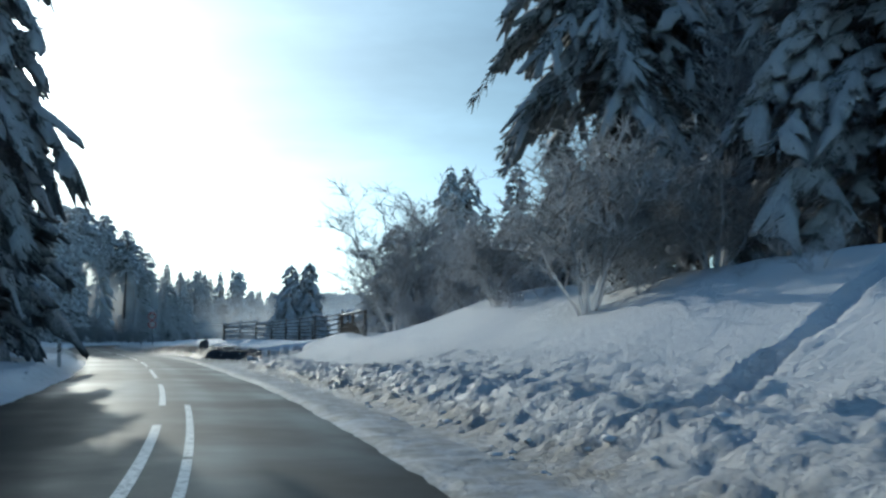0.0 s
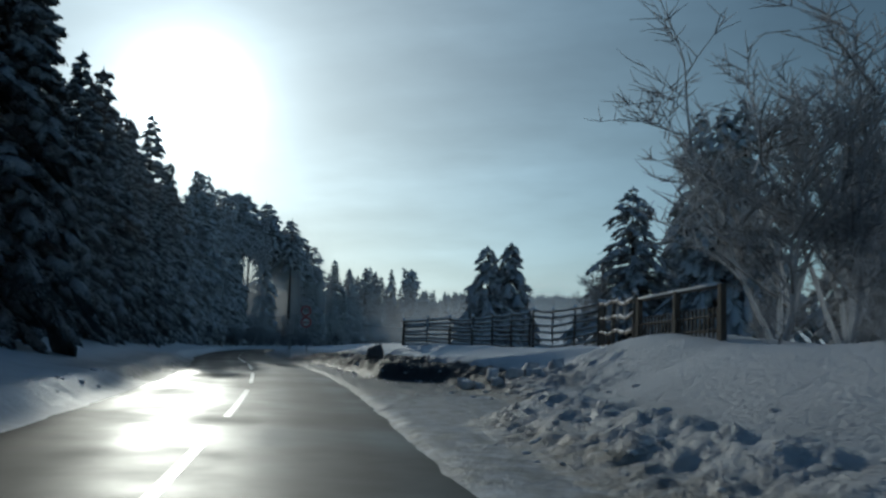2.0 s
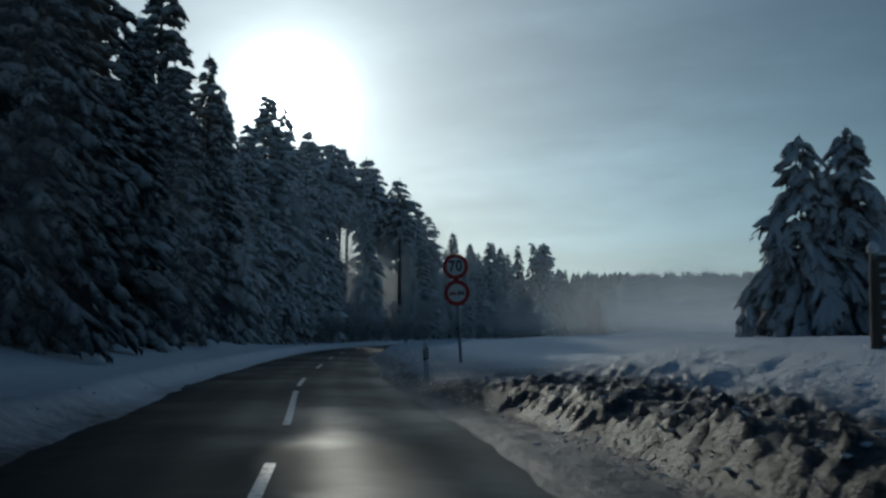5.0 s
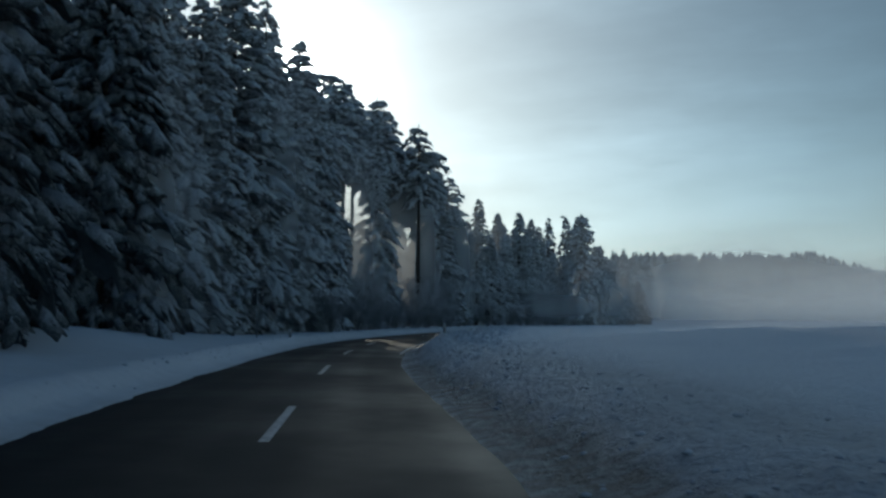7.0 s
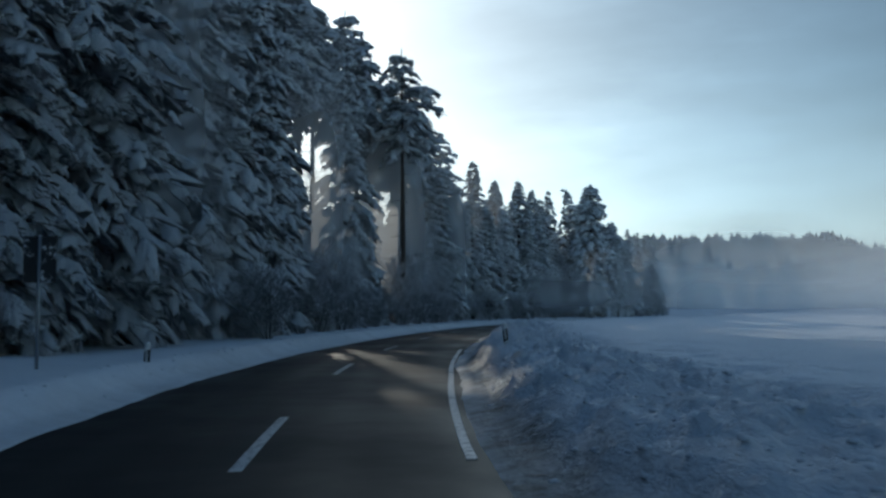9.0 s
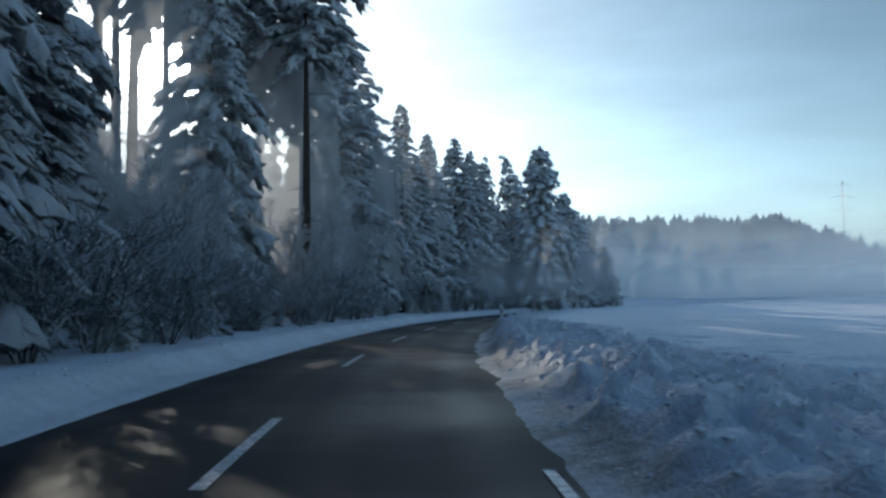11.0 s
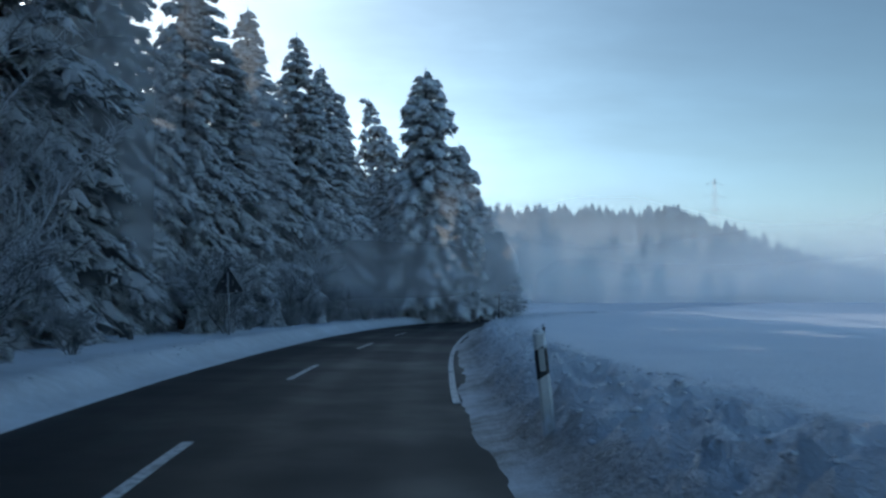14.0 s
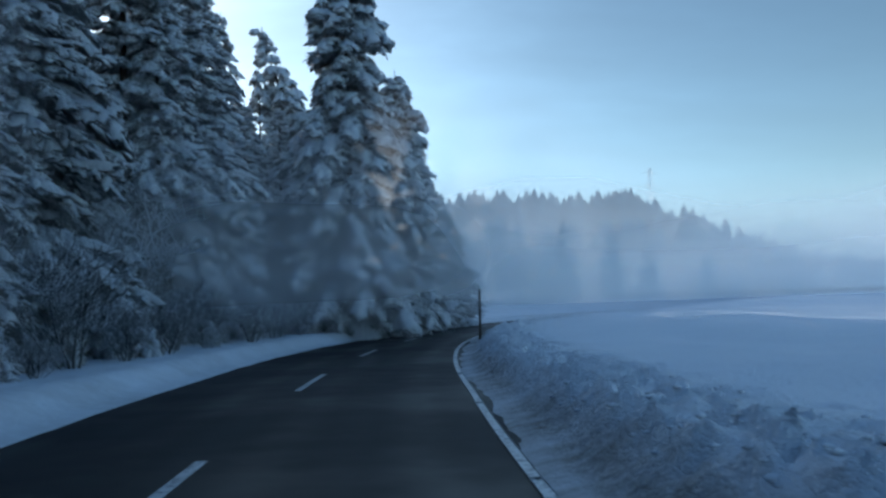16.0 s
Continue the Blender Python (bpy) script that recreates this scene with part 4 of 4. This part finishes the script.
rnd = random.Random(78)
for i in range(36):
    x, y = (float(k) for k in place(148 + 2.75 * i + rnd.uniform(-0.6, 0.6), -rnd.uniform(4.2, 5.6)))
    if 187 < y < 198.5:
        continue
    plant_bare("brush%d" % (i % 2), x, y, rnd.uniform(1.0, 3.4), "dark leafless brush dusted with snow at the wood's edge", rnd.uniform(0, 360), "frosted brush along the wood")
rnd = random.Random(77)
for i in range(34):
    s = rnd.uniform(8, 46)
    x, y = (float(k) for k in place(s, rnd.uniform(10.5, 14.5) if s < 32 else rnd.uniform(7.5, 13)))
    plant_bare("tuft", x, y, rnd.uniform(0.5, 1.5), "low frosted shrub poking out of the snow", rnd.uniform(0, 360), "low shrubs on the bank")


# ---- fence ----
def fence(points, spacing, rails, label):
    """Rails between posts; each point gives x, y and the height of the top rail there."""
    top = thing("rail_fence", pose(0, 0, 0), label, "fence")
    rnd = random.Random(21)
    for (x0, y0, h0), (x1, y1, h1) in zip(points[:-1], points[1:]):
        L = math.hypot(x1 - x0, y1 - y0)
        n = max(1, round(L / spacing))
        for i in range(n + 1):
            u = i / n
            x, y, high = x0 + (x1 - x0) * u, y0 + (y1 - y0) * u, h0 + (h1 - h0) * u
            z = ground_z(x, y)
            h = high + rnd.uniform(0.08, 0.22)
            v, f = tube([(x, y, z - 0.4), (x + rnd.uniform(-0.03, 0.03), y, z + h * 0.6), (x + rnd.uniform(-0.05, 0.05), y, z + h)], [0.09, 0.08, 0.065], 7)
            part("post", v, f, WOOD, top)
            v, f = tube([(x, y, z + h - 0.02), (x, y, z + h + 0.06), (x, y, z + h + 0.14)], [0.08, 0.09, 0.03], 7)
            part("snow_cap", v, f, PACK, top, "cap of snow on a post")
            if i < n:
                w = (i + 1) / n
                x2, y2, high2 = x0 + (x1 - x0) * w, y0 + (y1 - y0) * w, h0 + (h1 - h0) * w
                z2 = ground_z(x2, y2)
                for k in range(rails):
                    g = 0.04 + 0.96 * k / (rails - 1)
                    a, b = Vector((x, y, z + high * g + rnd.uniform(-0.05, 0.05))), Vector((x2, y2, z2 + high2 * g + rnd.uniform(-0.05, 0.05)))
                    mid = (a + b) / 2 + Vector((0, 0, -0.02 + rnd.uniform(-0.02, 0.02)))
                    v, f = tube([a, mid, b], [0.062, 0.055, 0.05], 6)
                    part("rail", v, f, WOOD, top)
                    lift = Vector((0, 0, 0.06))
                    v, f = tube([a + lift, a.lerp(mid, 0.5) + lift * 1.1, mid + lift, mid.lerp(b, 0.5) + lift * 1.15, b + lift], [0.03, 0.05, 0.045, 0.05, 0.03], 6, 0.7)
                    part("rail_snow", v, f, PACK, top, "snow lying along a rail")
    return top


fence([(-17.94, 74.9, 1.28), (-14.6, 78.1, 1.75), (-11.5, 81.2, 2.4)], 1.5, 8, "weathered wooden rail fence with snow on its rails")
fence([(-11.3, 81.0, 2.6), (-7.3, 73.5, 2.3)], 2.9, 7, "tall wooden rail fence with snow on its rails")
fence([(-7.2, 73.2, 2.3), (-6.0, 54.5, 1.45)], 3.3, 4, "open wooden rail fence with wide gaps between its rails")


def picket_gate():
    top = thing("picket_fence", pose(0, 0, 0), "dark wooden picket fence with a rail roofed in snow", "fence")
    a, b = Vector((-5.9, 53.4, 0)), Vector((-4.1, 48.6, 0))
    n = 22
    for i in range(n + 1):
        p = a.lerp(b, i / n)
        z = 1.46 + 0.14 * i / n
        big = i % 11 == 0
        w, h = (0.16, 1.32) if big else (0.07, 0.72)
        v, f = box(w, 0.05 if not big else 0.16, h + 0.3, (0, 0, h / 2 - 0.15), 0.008)
        part("post" if big else "picket", v, f, WOOD, top, at=pose(p.x, p.y, z + (0 if big else 0.05), 0, 0, math.degrees(math.atan2(b.y - a.y, b.x - a.x))), smooth=False)
    for hgt in (0.2, 0.56, 1.27):
        pts = [a.lerp(b, k / 6) for k in range(7)]
        pts = [Vector((p.x, p.y + 0.05, 1.46 + 0.14 * k / 6 + hgt)) for k, p in enumerate(pts)]
        v, f = tube(pts, [0.045] * 7, 6)
        part("rail", v, f, WOOD, top)
    v, f = tube([p + Vector((0, 0, 0.05)) for p in pts], [0.05, 0.07, 0.06, 0.07, 0.06, 0.07, 0.05], 6, 0.7)
    part("rail_snow", v, f, PACK, top, "snow lying along the top rail")


picket_gate()


# ---- signs and posts ----
def lettering(text, size, m, mat, parent):
    cu = bpy.data.curves.new("digit", "FONT")
    cu.body, cu.size, cu.align_x, cu.align_y, cu.extrude = text, size, "CENTER", "CENTER", 0.002
    cu.offset = 0.008
    tmp = bpy.data.objects.new("digit", cu)
    scene.collection.objects.link(tmp)
    bpy.context.view_layer.update()
    me = bpy.data.meshes.new_from_object(tmp.evaluated_get(bpy.context.evaluated_depsgraph_get()))
    bpy.data.objects.remove(tmp)
    me.materials.clear()
    me.materials.append(mat)
    ob = new("digit", me)
    ob.parent, ob.matrix_basis = parent, m
    return ob


def car_shape(x, mat, parent):
    """A car seen from behind: body with cabin, rear window and two tyres."""
    def plate(outline, y0, y1):
        n = len(outline)
        verts = [(x + px, y, pz) for y in (y0, y1) for px, pz in outline]
        return verts, [tuple(range(n)), tuple(range(2 * n - 1, n - 1, -1))] + [(i, n + i, n + (i + 1) % n, (i + 1) % n) for i in range(n)]

    body = plate([(-0.082, -0.040), (0.082, -0.040), (0.086, 0.0), (0.072, 0.012), (0.058, 0.055), (-0.058, 0.055), (-0.072, 0.012), (-0.086, 0.0)], -0.0215, -0.019)
    tyres = [plate([(t - 0.014, -0.068), (t + 0.014, -0.068), (t + 0.014, -0.038), (t - 0.014, -0.038)], -0.0215, -0.019) for t in (-0.062, 0.062)]
    car = part("car_symbol", *join(body, *tyres), mat, parent, smooth=False)
    part("rear_window", *plate([(-0.054, 0.012), (0.054, 0.012), (0.045, 0.043), (-0.045, 0.043)], -0.0235, -0.0217), WHITE, parent, smooth=False)
    return car


def round_signs():
    x, y, base = -27.375, 86.3, 0.52
    top = thing("traffic_sign", pose(x, y, base, 0, -3.1, 8), "two round red-bordered traffic signs on one grey post", "traffic sign")
    v, f = tube([(0, 0.06, -0.6), (0, 0.06, 1.5), (0, 0.06, 3.66 - base)], [0.040] * 3, 14)
    part("post", v, f, STEEL, top)
    v, f = tube([(0, 0.06, 3.66 - base), (0, 0.06, 3.70 - base)], [0.044, 0.03], 14)
    part("post_cap", v, f, BLACK, top)
    part("joining_bracket", *box(0.15, 0.05, 0.03, (0, 0.02, 2.945 - base), 0.004), BLACK, top, smooth=False)
    for zc, kind in ((3.335 - base, "speed"), (2.555 - base, "cars")):
        v, f = disc(0.312, 0.026)
        plate = part("sign_plate", v, f, RED, top, "round sign with a red border", at=pose(0, 0, zc) @ Matrix.Scale(1.218, 4), smooth=False)
        v, f = disc(0.218, 0.006, 40, -0.0155)
        part("white_field", v, f, WHITE, plate, smooth=False)
        if kind == "speed":
            for ch, dx in (("7", -0.088), ("0", 0.086)):
                lettering(ch, 0.37, pose(dx, -0.020, 0, 90, 0, 0) @ Matrix.Diagonal((0.86, 1.0, 1.0, 1.0)), BLACK, plate)
        else:
            car_shape(-0.098, RED, plate)
            car_shape(0.098, BLACK, plate)
        for k in range(4):
            a = radians(42 + 90 * k)
            v, f = disc(0.008, 0.006, 10, -0.016)
            part("rivet", v, f, STEEL, plate, at=pose(0.255 * math.cos(a), 0, 0.255 * math.sin(a)), smooth=False)
        for dz in (-0.18, 0.18):
            v, f = box(0.14, 0.03, 0.035, (0, 0.035, dz), 0.004)
            part("clamp", v, f, STEEL, plate, smooth=False)


round_signs()


def delineator(x, y, zt, height, turn, lean, label):
    """A marker post whose top stands at x, y, zt and that leans to its left."""
    h = height + 0.35
    turned = pose(0, 0, 0, lean * 0.4, -lean, turn)
    foot = Vector((x, y, zt)) - turned @ Vector((0, 0, h))
    top = thing("delineator_post", Matrix.Translation(foot) @ turned, label, "road post", "delineator posts along the verge")
    outline = [(-0.06, -0.035), (-0.035, -0.05), (0.035, -0.05), (0.06, -0.035), (0.05, 0.03), (0.0, 0.07), (-0.05, 0.03)]

    def column(z0, z1, grow=0.0, slant=0.0):
        n = len(outline)
        verts = [(px * (1 + grow), py * (1 + grow), z0) for px, py in outline] + [(px * (1 + grow), py * (1 + grow), z1 - slant * (0.05 - py) * 3) for px, py in outline]
        faces = [tuple(range(n - 1, -1, -1)), tuple(range(n, 2 * n))] + [(i, (i + 1) % n, n + (i + 1) % n, n + i) for i in range(n)]
        return verts, faces

    part("body", *column(0, h, 0, 0.12), POST_WHITE, top, smooth=False)
    n = len(outline)
    ring = lambda z, tilt: [(px * 1.03, py * 1.03, z + tilt * px) for px, py in outline]
    part("black_band", ring(h - 0.43, 0.5) + ring(h - 0.16, 0.5), [tuple(range(n - 1, -1, -1)), tuple(range(n, 2 * n))] + [(i, (i + 1) % n, n + (i + 1) % n, n + i) for i in range(n)], POST_BLACK, top, "slanting black band", smooth=False)
    part("reflector", *box(0.055, 0.012, 0.21, (0, -0.053, h - 0.275), 0.004), REFLECT, top, smooth=False)
    v, f = tube([(0, 0.015, h - 0.04), (0, 0.015, h + 0.005), (0, 0.015, h + 0.022)], [0.045, 0.042, 0.015], 8)
    part("snow_cap", v, f, PACK, top, "small cap of snow")


for x, y, zt, height, turn, lean in ((-26.76, 81.1, 1.17, 0.55, 17, 3.0), (-44.26, 129.43, 1.08, 0.60, 11, 6.0), (-51.86, 176.45, 1.13, 0.72, 0, 6.0),
                                     (-13.2, 31.5, 1.15, 0.60, 15, 2.0), (-50.6, 124.5, 0.75, 0.35, 15, -2.0)):
    delineator(x, y, zt, height, turn, lean, "white delineator post with a black band, stuck in the snowbank")


def stake(x, y, zt, label, r=0.035):
    z = ground_z(x, y)
    top = thing("snow_stake", pose(x, y, z, 1.0, 0.8, 0), label, "stake", "snow stakes")
    v, f = tube([(0, 0, -0.4), (0, 0, (zt - z) * 0.6), (0, 0, zt - z)], [r, r, r * 0.9], 8)
    part("pole", v, f, BARK, top)
    v, f = tube([(0, 0, zt - z - 0.01), (0, 0, zt - z + 0.03), (0, 0, zt - z + 0.05)], [r * 1.1, r * 1.1, r * 0.4], 8)
    part("snow_cap", v, f, PACK, top)


stake(-50.83, 184.3, 0.97, "dark wooden snow stake in the field's edge", 0.028)
stake(-48.6, 224.0, 2.06, "tall thin snow stake beside the road", 0.05)


def back_signs():
    x, y = -59.3, 197.3
    z = ground_z(x, y)
    tri = thing("warning_sign", pose(x, y, z, 0, -2, 0), "back of a triangular warning sign on a thin post", "traffic sign")
    v, f = tube([(0, 0, -0.4), (0, 0, 2.4 - z)], [0.03, 0.03], 10)
    part("post", v, f, STEEL, tri)
    r = 0.52
    pts = []
    for k in range(3):
        a = math.pi / 2 + k * 2 * math.pi / 3
        for da in (-0.10, 0.0, 0.10):
            pts.append((r * (1 - 0.04 * (da != 0)) * math.cos(a + da), r * (1 - 0.04 * (da != 0)) * math.sin(a + da)))
    n = len(pts)
    verts = [(px, yy, pz + 2.02 - z) for yy in (0.032, 0.046) for px, pz in pts]
    faces = [tuple(range(n)), tuple(range(2 * n - 1, n - 1, -1))] + [(i, n + i, n + (i + 1) % n, (i + 1) % n) for i in range(n)]
    part("sign_plate", verts, faces, POST_BLACK, tri, "dark grey back of a triangular plate", smooth=False)
    x, y = -50.8, 121.5
    z = ground_z(x, y)
    sq = thing("road_sign", pose(x, y, z, 0, 0, 20), "back of a rectangular road sign on a grey post", "traffic sign")
    v, f = tube([(0, 0, -0.4), (0, 0, 2.7 - z)], [0.03, 0.03], 10)
    part("post", v, f, STEEL, sq)
    part("sign_plate", *box(0.56, 0.016, 0.80, (0, 0.042, 2.28 - z), 0.006), POST_BLACK, sq, "dark back of a sign plate", smooth=False)
    x, y = -37.9, 297.0
    z = ground_z(x, y)
    bd = thing("notice_board", pose(x, y, z), "small distant board on two posts by the field", "board")
    part("board", *box(0.75, 0.1, 0.5, (0, 0, 1.5), 0.02), WOOD, bd, smooth=False)
    for dx in (-0.3, 0.3):
        v, f = tube([(dx, 0.08, -0.3), (dx, 0.08, 1.5)], [0.04, 0.04], 6)
        part("post", v, f, WOOD, bd)


back_signs()


# ---- ploughed clods on the banks ----
def lump(rnd, r, sub=1):
    bm = bmesh.new()
    bmesh.ops.create_icosphere(bm, subdivisions=sub, radius=r)
    for vert in bm.verts:
        vert.co *= rnd.uniform(0.72, 1.25)
        vert.co.z *= 0.8
    bm.verts.index_update()
    out = [v.co.copy() for v in bm.verts], [tuple(v.index for v in f.verts) for f in bm.faces]
    bm.free()
    return out


def clods():
    rnd = random.Random(3)
    shapes = [lump(rnd, 1.0) for _ in range(14)]
    V, F = [], []
    for i in range(7600):
        s = rnd.uniform(-3, 75) if i % 5 < 1 else rnd.uniform(70, 112) if i % 5 == 1 else rnd.uniform(110, 212)
        edge = float(EDGE(s))
        shelf = float(SHELF(s))
        u = edge + shelf * rnd.random() ** 0.4 + rnd.triangular(0.0, 3.0 if s < 110 else 4.2 if s < 172 else 2.5, 0.5 if s < 110 else 1.0)
        if rnd.random() < 0.08:
            u = -rnd.uniform(3.0, 3.8)
        r = 0.016 + (0.085 if s < 70 else 0.045) * rnd.random() ** (5 if s < 110 else 2.2)
        x, y = (float(q) for q in place(s, u))
        z = float(ground_height(s, u))
        turn = rnd.uniform(0, 6.3)
        c, q = math.cos(turn), math.sin(turn)
        v, f = rnd.choice(shapes)
        o = len(V)
        V.extend((x + r * (p.x * c - p.y * q), y + r * (p.x * q + p.y * c), z + r * 0.02 + r * p.z * 0.55) for p in v)
        F.extend(tuple(k + o for k in t) for t in f)
    ob = part("snow_clods", V, F, CLOD, smooth=True)
    tagged(ob, "dirty clods of ploughed snow along the banks", "snow", kind="stuff")


clods()


def snow_block(x, y, z, r, turn, seed, coat, label):
    rnd = random.Random(seed)
    bm = bmesh.new()
    bmesh.ops.create_cube(bm, size=2.0)
    bmesh.ops.subdivide_edges(bm, edges=bm.edges[:], cuts=2, use_grid_fill=True)
    lean = rnd.uniform(-0.4, 0.4)
    for vert in bm.verts:
        c = vert.co
        n = noise.noise_vector(c * 0.9 + Vector((seed * 7.1, 0, 0))) * 0.30 + noise.noise_vector(c * 2.3 + Vector((0, seed * 3.7, 0))) * 0.16
        vert.co = Vector((c.x * (0.95 - 0.25 * c.z) + lean * c.z * 0.4, c.y * 0.75, c.z * (0.85 + 0.3 * lean * c.x))) + n
    bm.verts.index_update()
    v, f = [q.co * r for q in bm.verts], [tuple(q.index for q in face.verts) for face in bm.faces]
    bm.free()
    ob = part("snow_block", v, f, coat, smooth=True, at=pose(x, y, z, 8, -10, turn))
    tagged(ob, label, "snow", "blocks of ploughed snow")


for i, (x, y, r) in enumerate(((-14.2, 54.4, 0.22), (-10.6, 50.9, 0.20), (-10.0, 51.6, 0.20), (-9.3, 51.0, 0.19), (-9.0, 52.3, 0.20), (-10.9, 52.0, 0.16), (-8.2, 51.6, 0.20), (-8.6, 50.2, 0.16), (-9.7, 50.2, 0.15), (-8.9, 51.2, 0.14), (-10.2, 50.4, 0.12))):
    if i == 0:
        snow_block(x, y, 0.95, r, 0, 0, GRIMY, "dark grimy block of ploughed snow standing on the bank")
    else:
        snow_block(x, y, ground_z(x, y) + r * 0.3, r, 50 * i, i, CLOD, "broken angular block of ploughed snow on the bank")


# ---- the far wood across the field, and a pylon ----
def far_wood():
    rnd = random.Random(9)
    V, F = [], []
    for i in range(1000):
        u = rnd.random()
        x, y = -62 + 122 * u + rnd.uniform(-2, 2), 322 + 14 * u + rnd.uniform(0, 26)
        s, d = along(x, y)
        z = float(ground_height(s, d, False))
        h = (18.5 - z * 0.6) * rnd.uniform(0.86, 1.0) * (1 - 0.62 * min(1, max(0, (x + 8) / 34)) - 0.16 * min(1, max(0, (x - 26) / 30)))
        r = h * rnd.uniform(0.085, 0.125)
        k = 7
        levels = 9
        for j in range(levels):
            z0, z1 = z + h * (0.06 + 0.90 * j / levels), z + h * (0.06 + 0.90 * (j + 1.7) / levels)
            rr = r * (1 - j / levels) ** 0.45 + 0.4
            o = len(V)
            tw = rnd.random()
            V.append((x, y, min(z1, z + h)))
            V.extend((x + rr * rnd.uniform(0.7, 1.25) * math.cos(tw + a * 6.283 / k), y + rr * rnd.uniform(0.7, 1.25) * math.sin(tw + a * 6.283 / k), z0 - rnd.uniform(0, 0.3)) for a in range(k))
            F.extend((o, o + 1 + a, o + 1 + (a + 1) % k) for a in range(k))
    tagged(part("far_wood", V, F, FAR_HAZE, smooth=False), "distant snowy spruce wood across the field, coloured pale for haze", "woodland", kind="stuff")


far_wood()


def pylon():
    x, y = 31.0, 432.0
    s, d = along(x, y)
    z = float(ground_height(s, d, False))
    top = thing("pylon", pose(x, y, z, 0, 0, 20), "distant steel lattice power pylon", "pylon")
    H = 34 - z + 4
    # steel coloured white so that it pales as if seen through haze
    for sx in (-1, 1):
        for sy in (-1, 1):
            v, f = tube([(sx * 2.2, sy * 2.2, -1), (sx * 0.9, sy * 0.9, H * 0.6), (sx * 0.25, sy * 0.25, H)], [0.07, 0.06, 0.04], 4)
            part("leg", v, f, POST_WHITE, top)
    for k in range(12):
        z0, z1 = H * k / 12, H * (k + 1) / 12
        w0, w1 = 2.2 - 1.95 * k / 12, 2.2 - 1.95 * (k + 1) / 12
        for sy in (-1, 1):
            v, f = tube([(-w0, sy * w0, z0), (w1, sy * w1, z1)], [0.03, 0.03], 4)
            part("brace", v, f, POST_WHITE, top)
    for hh, w in ((0.72, 5.5), (0.84, 4.4), (0.95, 3.2)):
        v, f = tube([(-w, 0, H * hh), (0, 0, H * hh + 0.8), (w, 0, H * hh)], [0.04, 0.08, 0.04], 4)
        part("crossarm", v, f, POST_WHITE, top)


pylon()


# ---- mist that hangs in the wood, over the bend and over the field ----
def mist_material(name, through_light):
    m, k = material(name)
    p = k.add("ShaderNodeNewGeometry").outputs["Position"]
    fade = k.add("ShaderNodeAttribute", {"attribute_name": "fade"}).outputs["Fac"]
    n = k.noise(k.add("ShaderNodeMapping", None, Vector=p, Scale=(0.03, 0.03, 0.09)).outputs[0], 1.0, 3, 0.5)
    thick = k.math("MULTIPLY", fade, k.span(n, 0.25, 0.75, 0.7, 1.0))
    air = k.add("ShaderNodeBsdfTransparent").outputs[0]
    drops = k.add("ShaderNodeMixShader", None, Fac=through_light).outputs[0]
    k.l.new(k.add("ShaderNodeBsdfDiffuse", None, Color=(0.93, 0.94, 0.95, 1)).outputs[0], drops.node.inputs[1])
    k.l.new(k.add("ShaderNodeBsdfTranslucent", None, Color=(0.93, 0.94, 0.95, 1)).outputs[0], drops.node.inputs[2])
    both = k.add("ShaderNodeMixShader", None, Fac=thick).outputs[0]
    k.l.new(air, both.node.inputs[1])
    k.l.new(drops, both.node.inputs[2])
    k.add("ShaderNodeOutputMaterial", None, Surface=both)
    return m


MIST = mist_material("wood_mist", 0.8)
FIELD_MIST = mist_material("field_mist", 0.22)


def mist_veil(at, d0, d1, top, amount, soft0, soft1, label, far=False):
    """One thin veil of mist from d0 to d1 metres beside the road, densest near the ground."""
    nx, nz = 48, 16
    V, F, fades = [], [], []
    for i in range(nx + 1):
        d = d0 + (d1 - d0) * i / nx
        if far:
            x, y = d, at + 0.0006 * max(0.0, d + 20) ** 2
            z0 = 0.4 + 0.026 * (min(y, 340) - 225)
        else:
            x, y = (float(q) for q in place(at + 1.5 * math.sin(d * 0.21 + at), d))
            z0 = -0.5
        h = top * (0.88 + 0.16 * math.sin(d * 0.11 + 1.7 * at))
        side = float(ramp(d, d0, d0 + soft0)) * (1 - float(ramp(d, d1 - soft1, d1)))
        for j in range(nz + 1):
            w = j / nz
            V.append((x, y, z0 + h * w))
            fades.append(amount * side * (1.0 if far else float(ramp(h * w, 0.5, 3.2))) * (1 - float(ramp(w, 0.25, 1.0))))
    for i in range(nx):
        for j in range(nz):
            a = i * (nz + 1) + j
            F.append((a, a + nz + 1, a + nz + 2, a + 1))
    ob = part("mist_veil", V, F, FIELD_MIST if far else MIST)
    ob.data.attributes.new("fade", "FLOAT", "POINT").data.foreach_set("value", fades)
    tagged(ob, label, "mist", kind="stuff")


for at, amount in ((66.0, 0.12), (86.0, 0.14), (106.0, 0.24), (126.0, 0.36), (146.0, 0.46), (167.0, 0.52), (190.0, 0.54), (204.0, 0.42), (218.0, 0.42)):
    mist_veil(at, -46.0, -4.3, 20.0 if at < 130 else 27.0, amount, 10.0, 3.0, "thin cold mist drifting out of the snowy wood")
for at, amount in ((232.0, 0.44), (248.0, 0.44)):
    mist_veil(at, -46.0, 9.0, 14.0, amount, 10.0, 9.0, "thin cold mist over the bend of the road")
for at, amount in ((128.0, 0.22), (152.0, 0.34)):
    mist_veil(at, 6.0, 110.0, 12.0, amount, 16.0, 40.0, "thin sunlit mist over the snowy field")
for at, top, amount, start in ((263.0, 9.0, 0.62, -46.0), (282.0, 14.0, 0.7, -56.0), (302.0, 21.0, 0.75, -62.0)):
    mist_veil(at, start, 320.0, top, amount, 9.0, 40.0, "low bank of white mist over the snowy field", True)
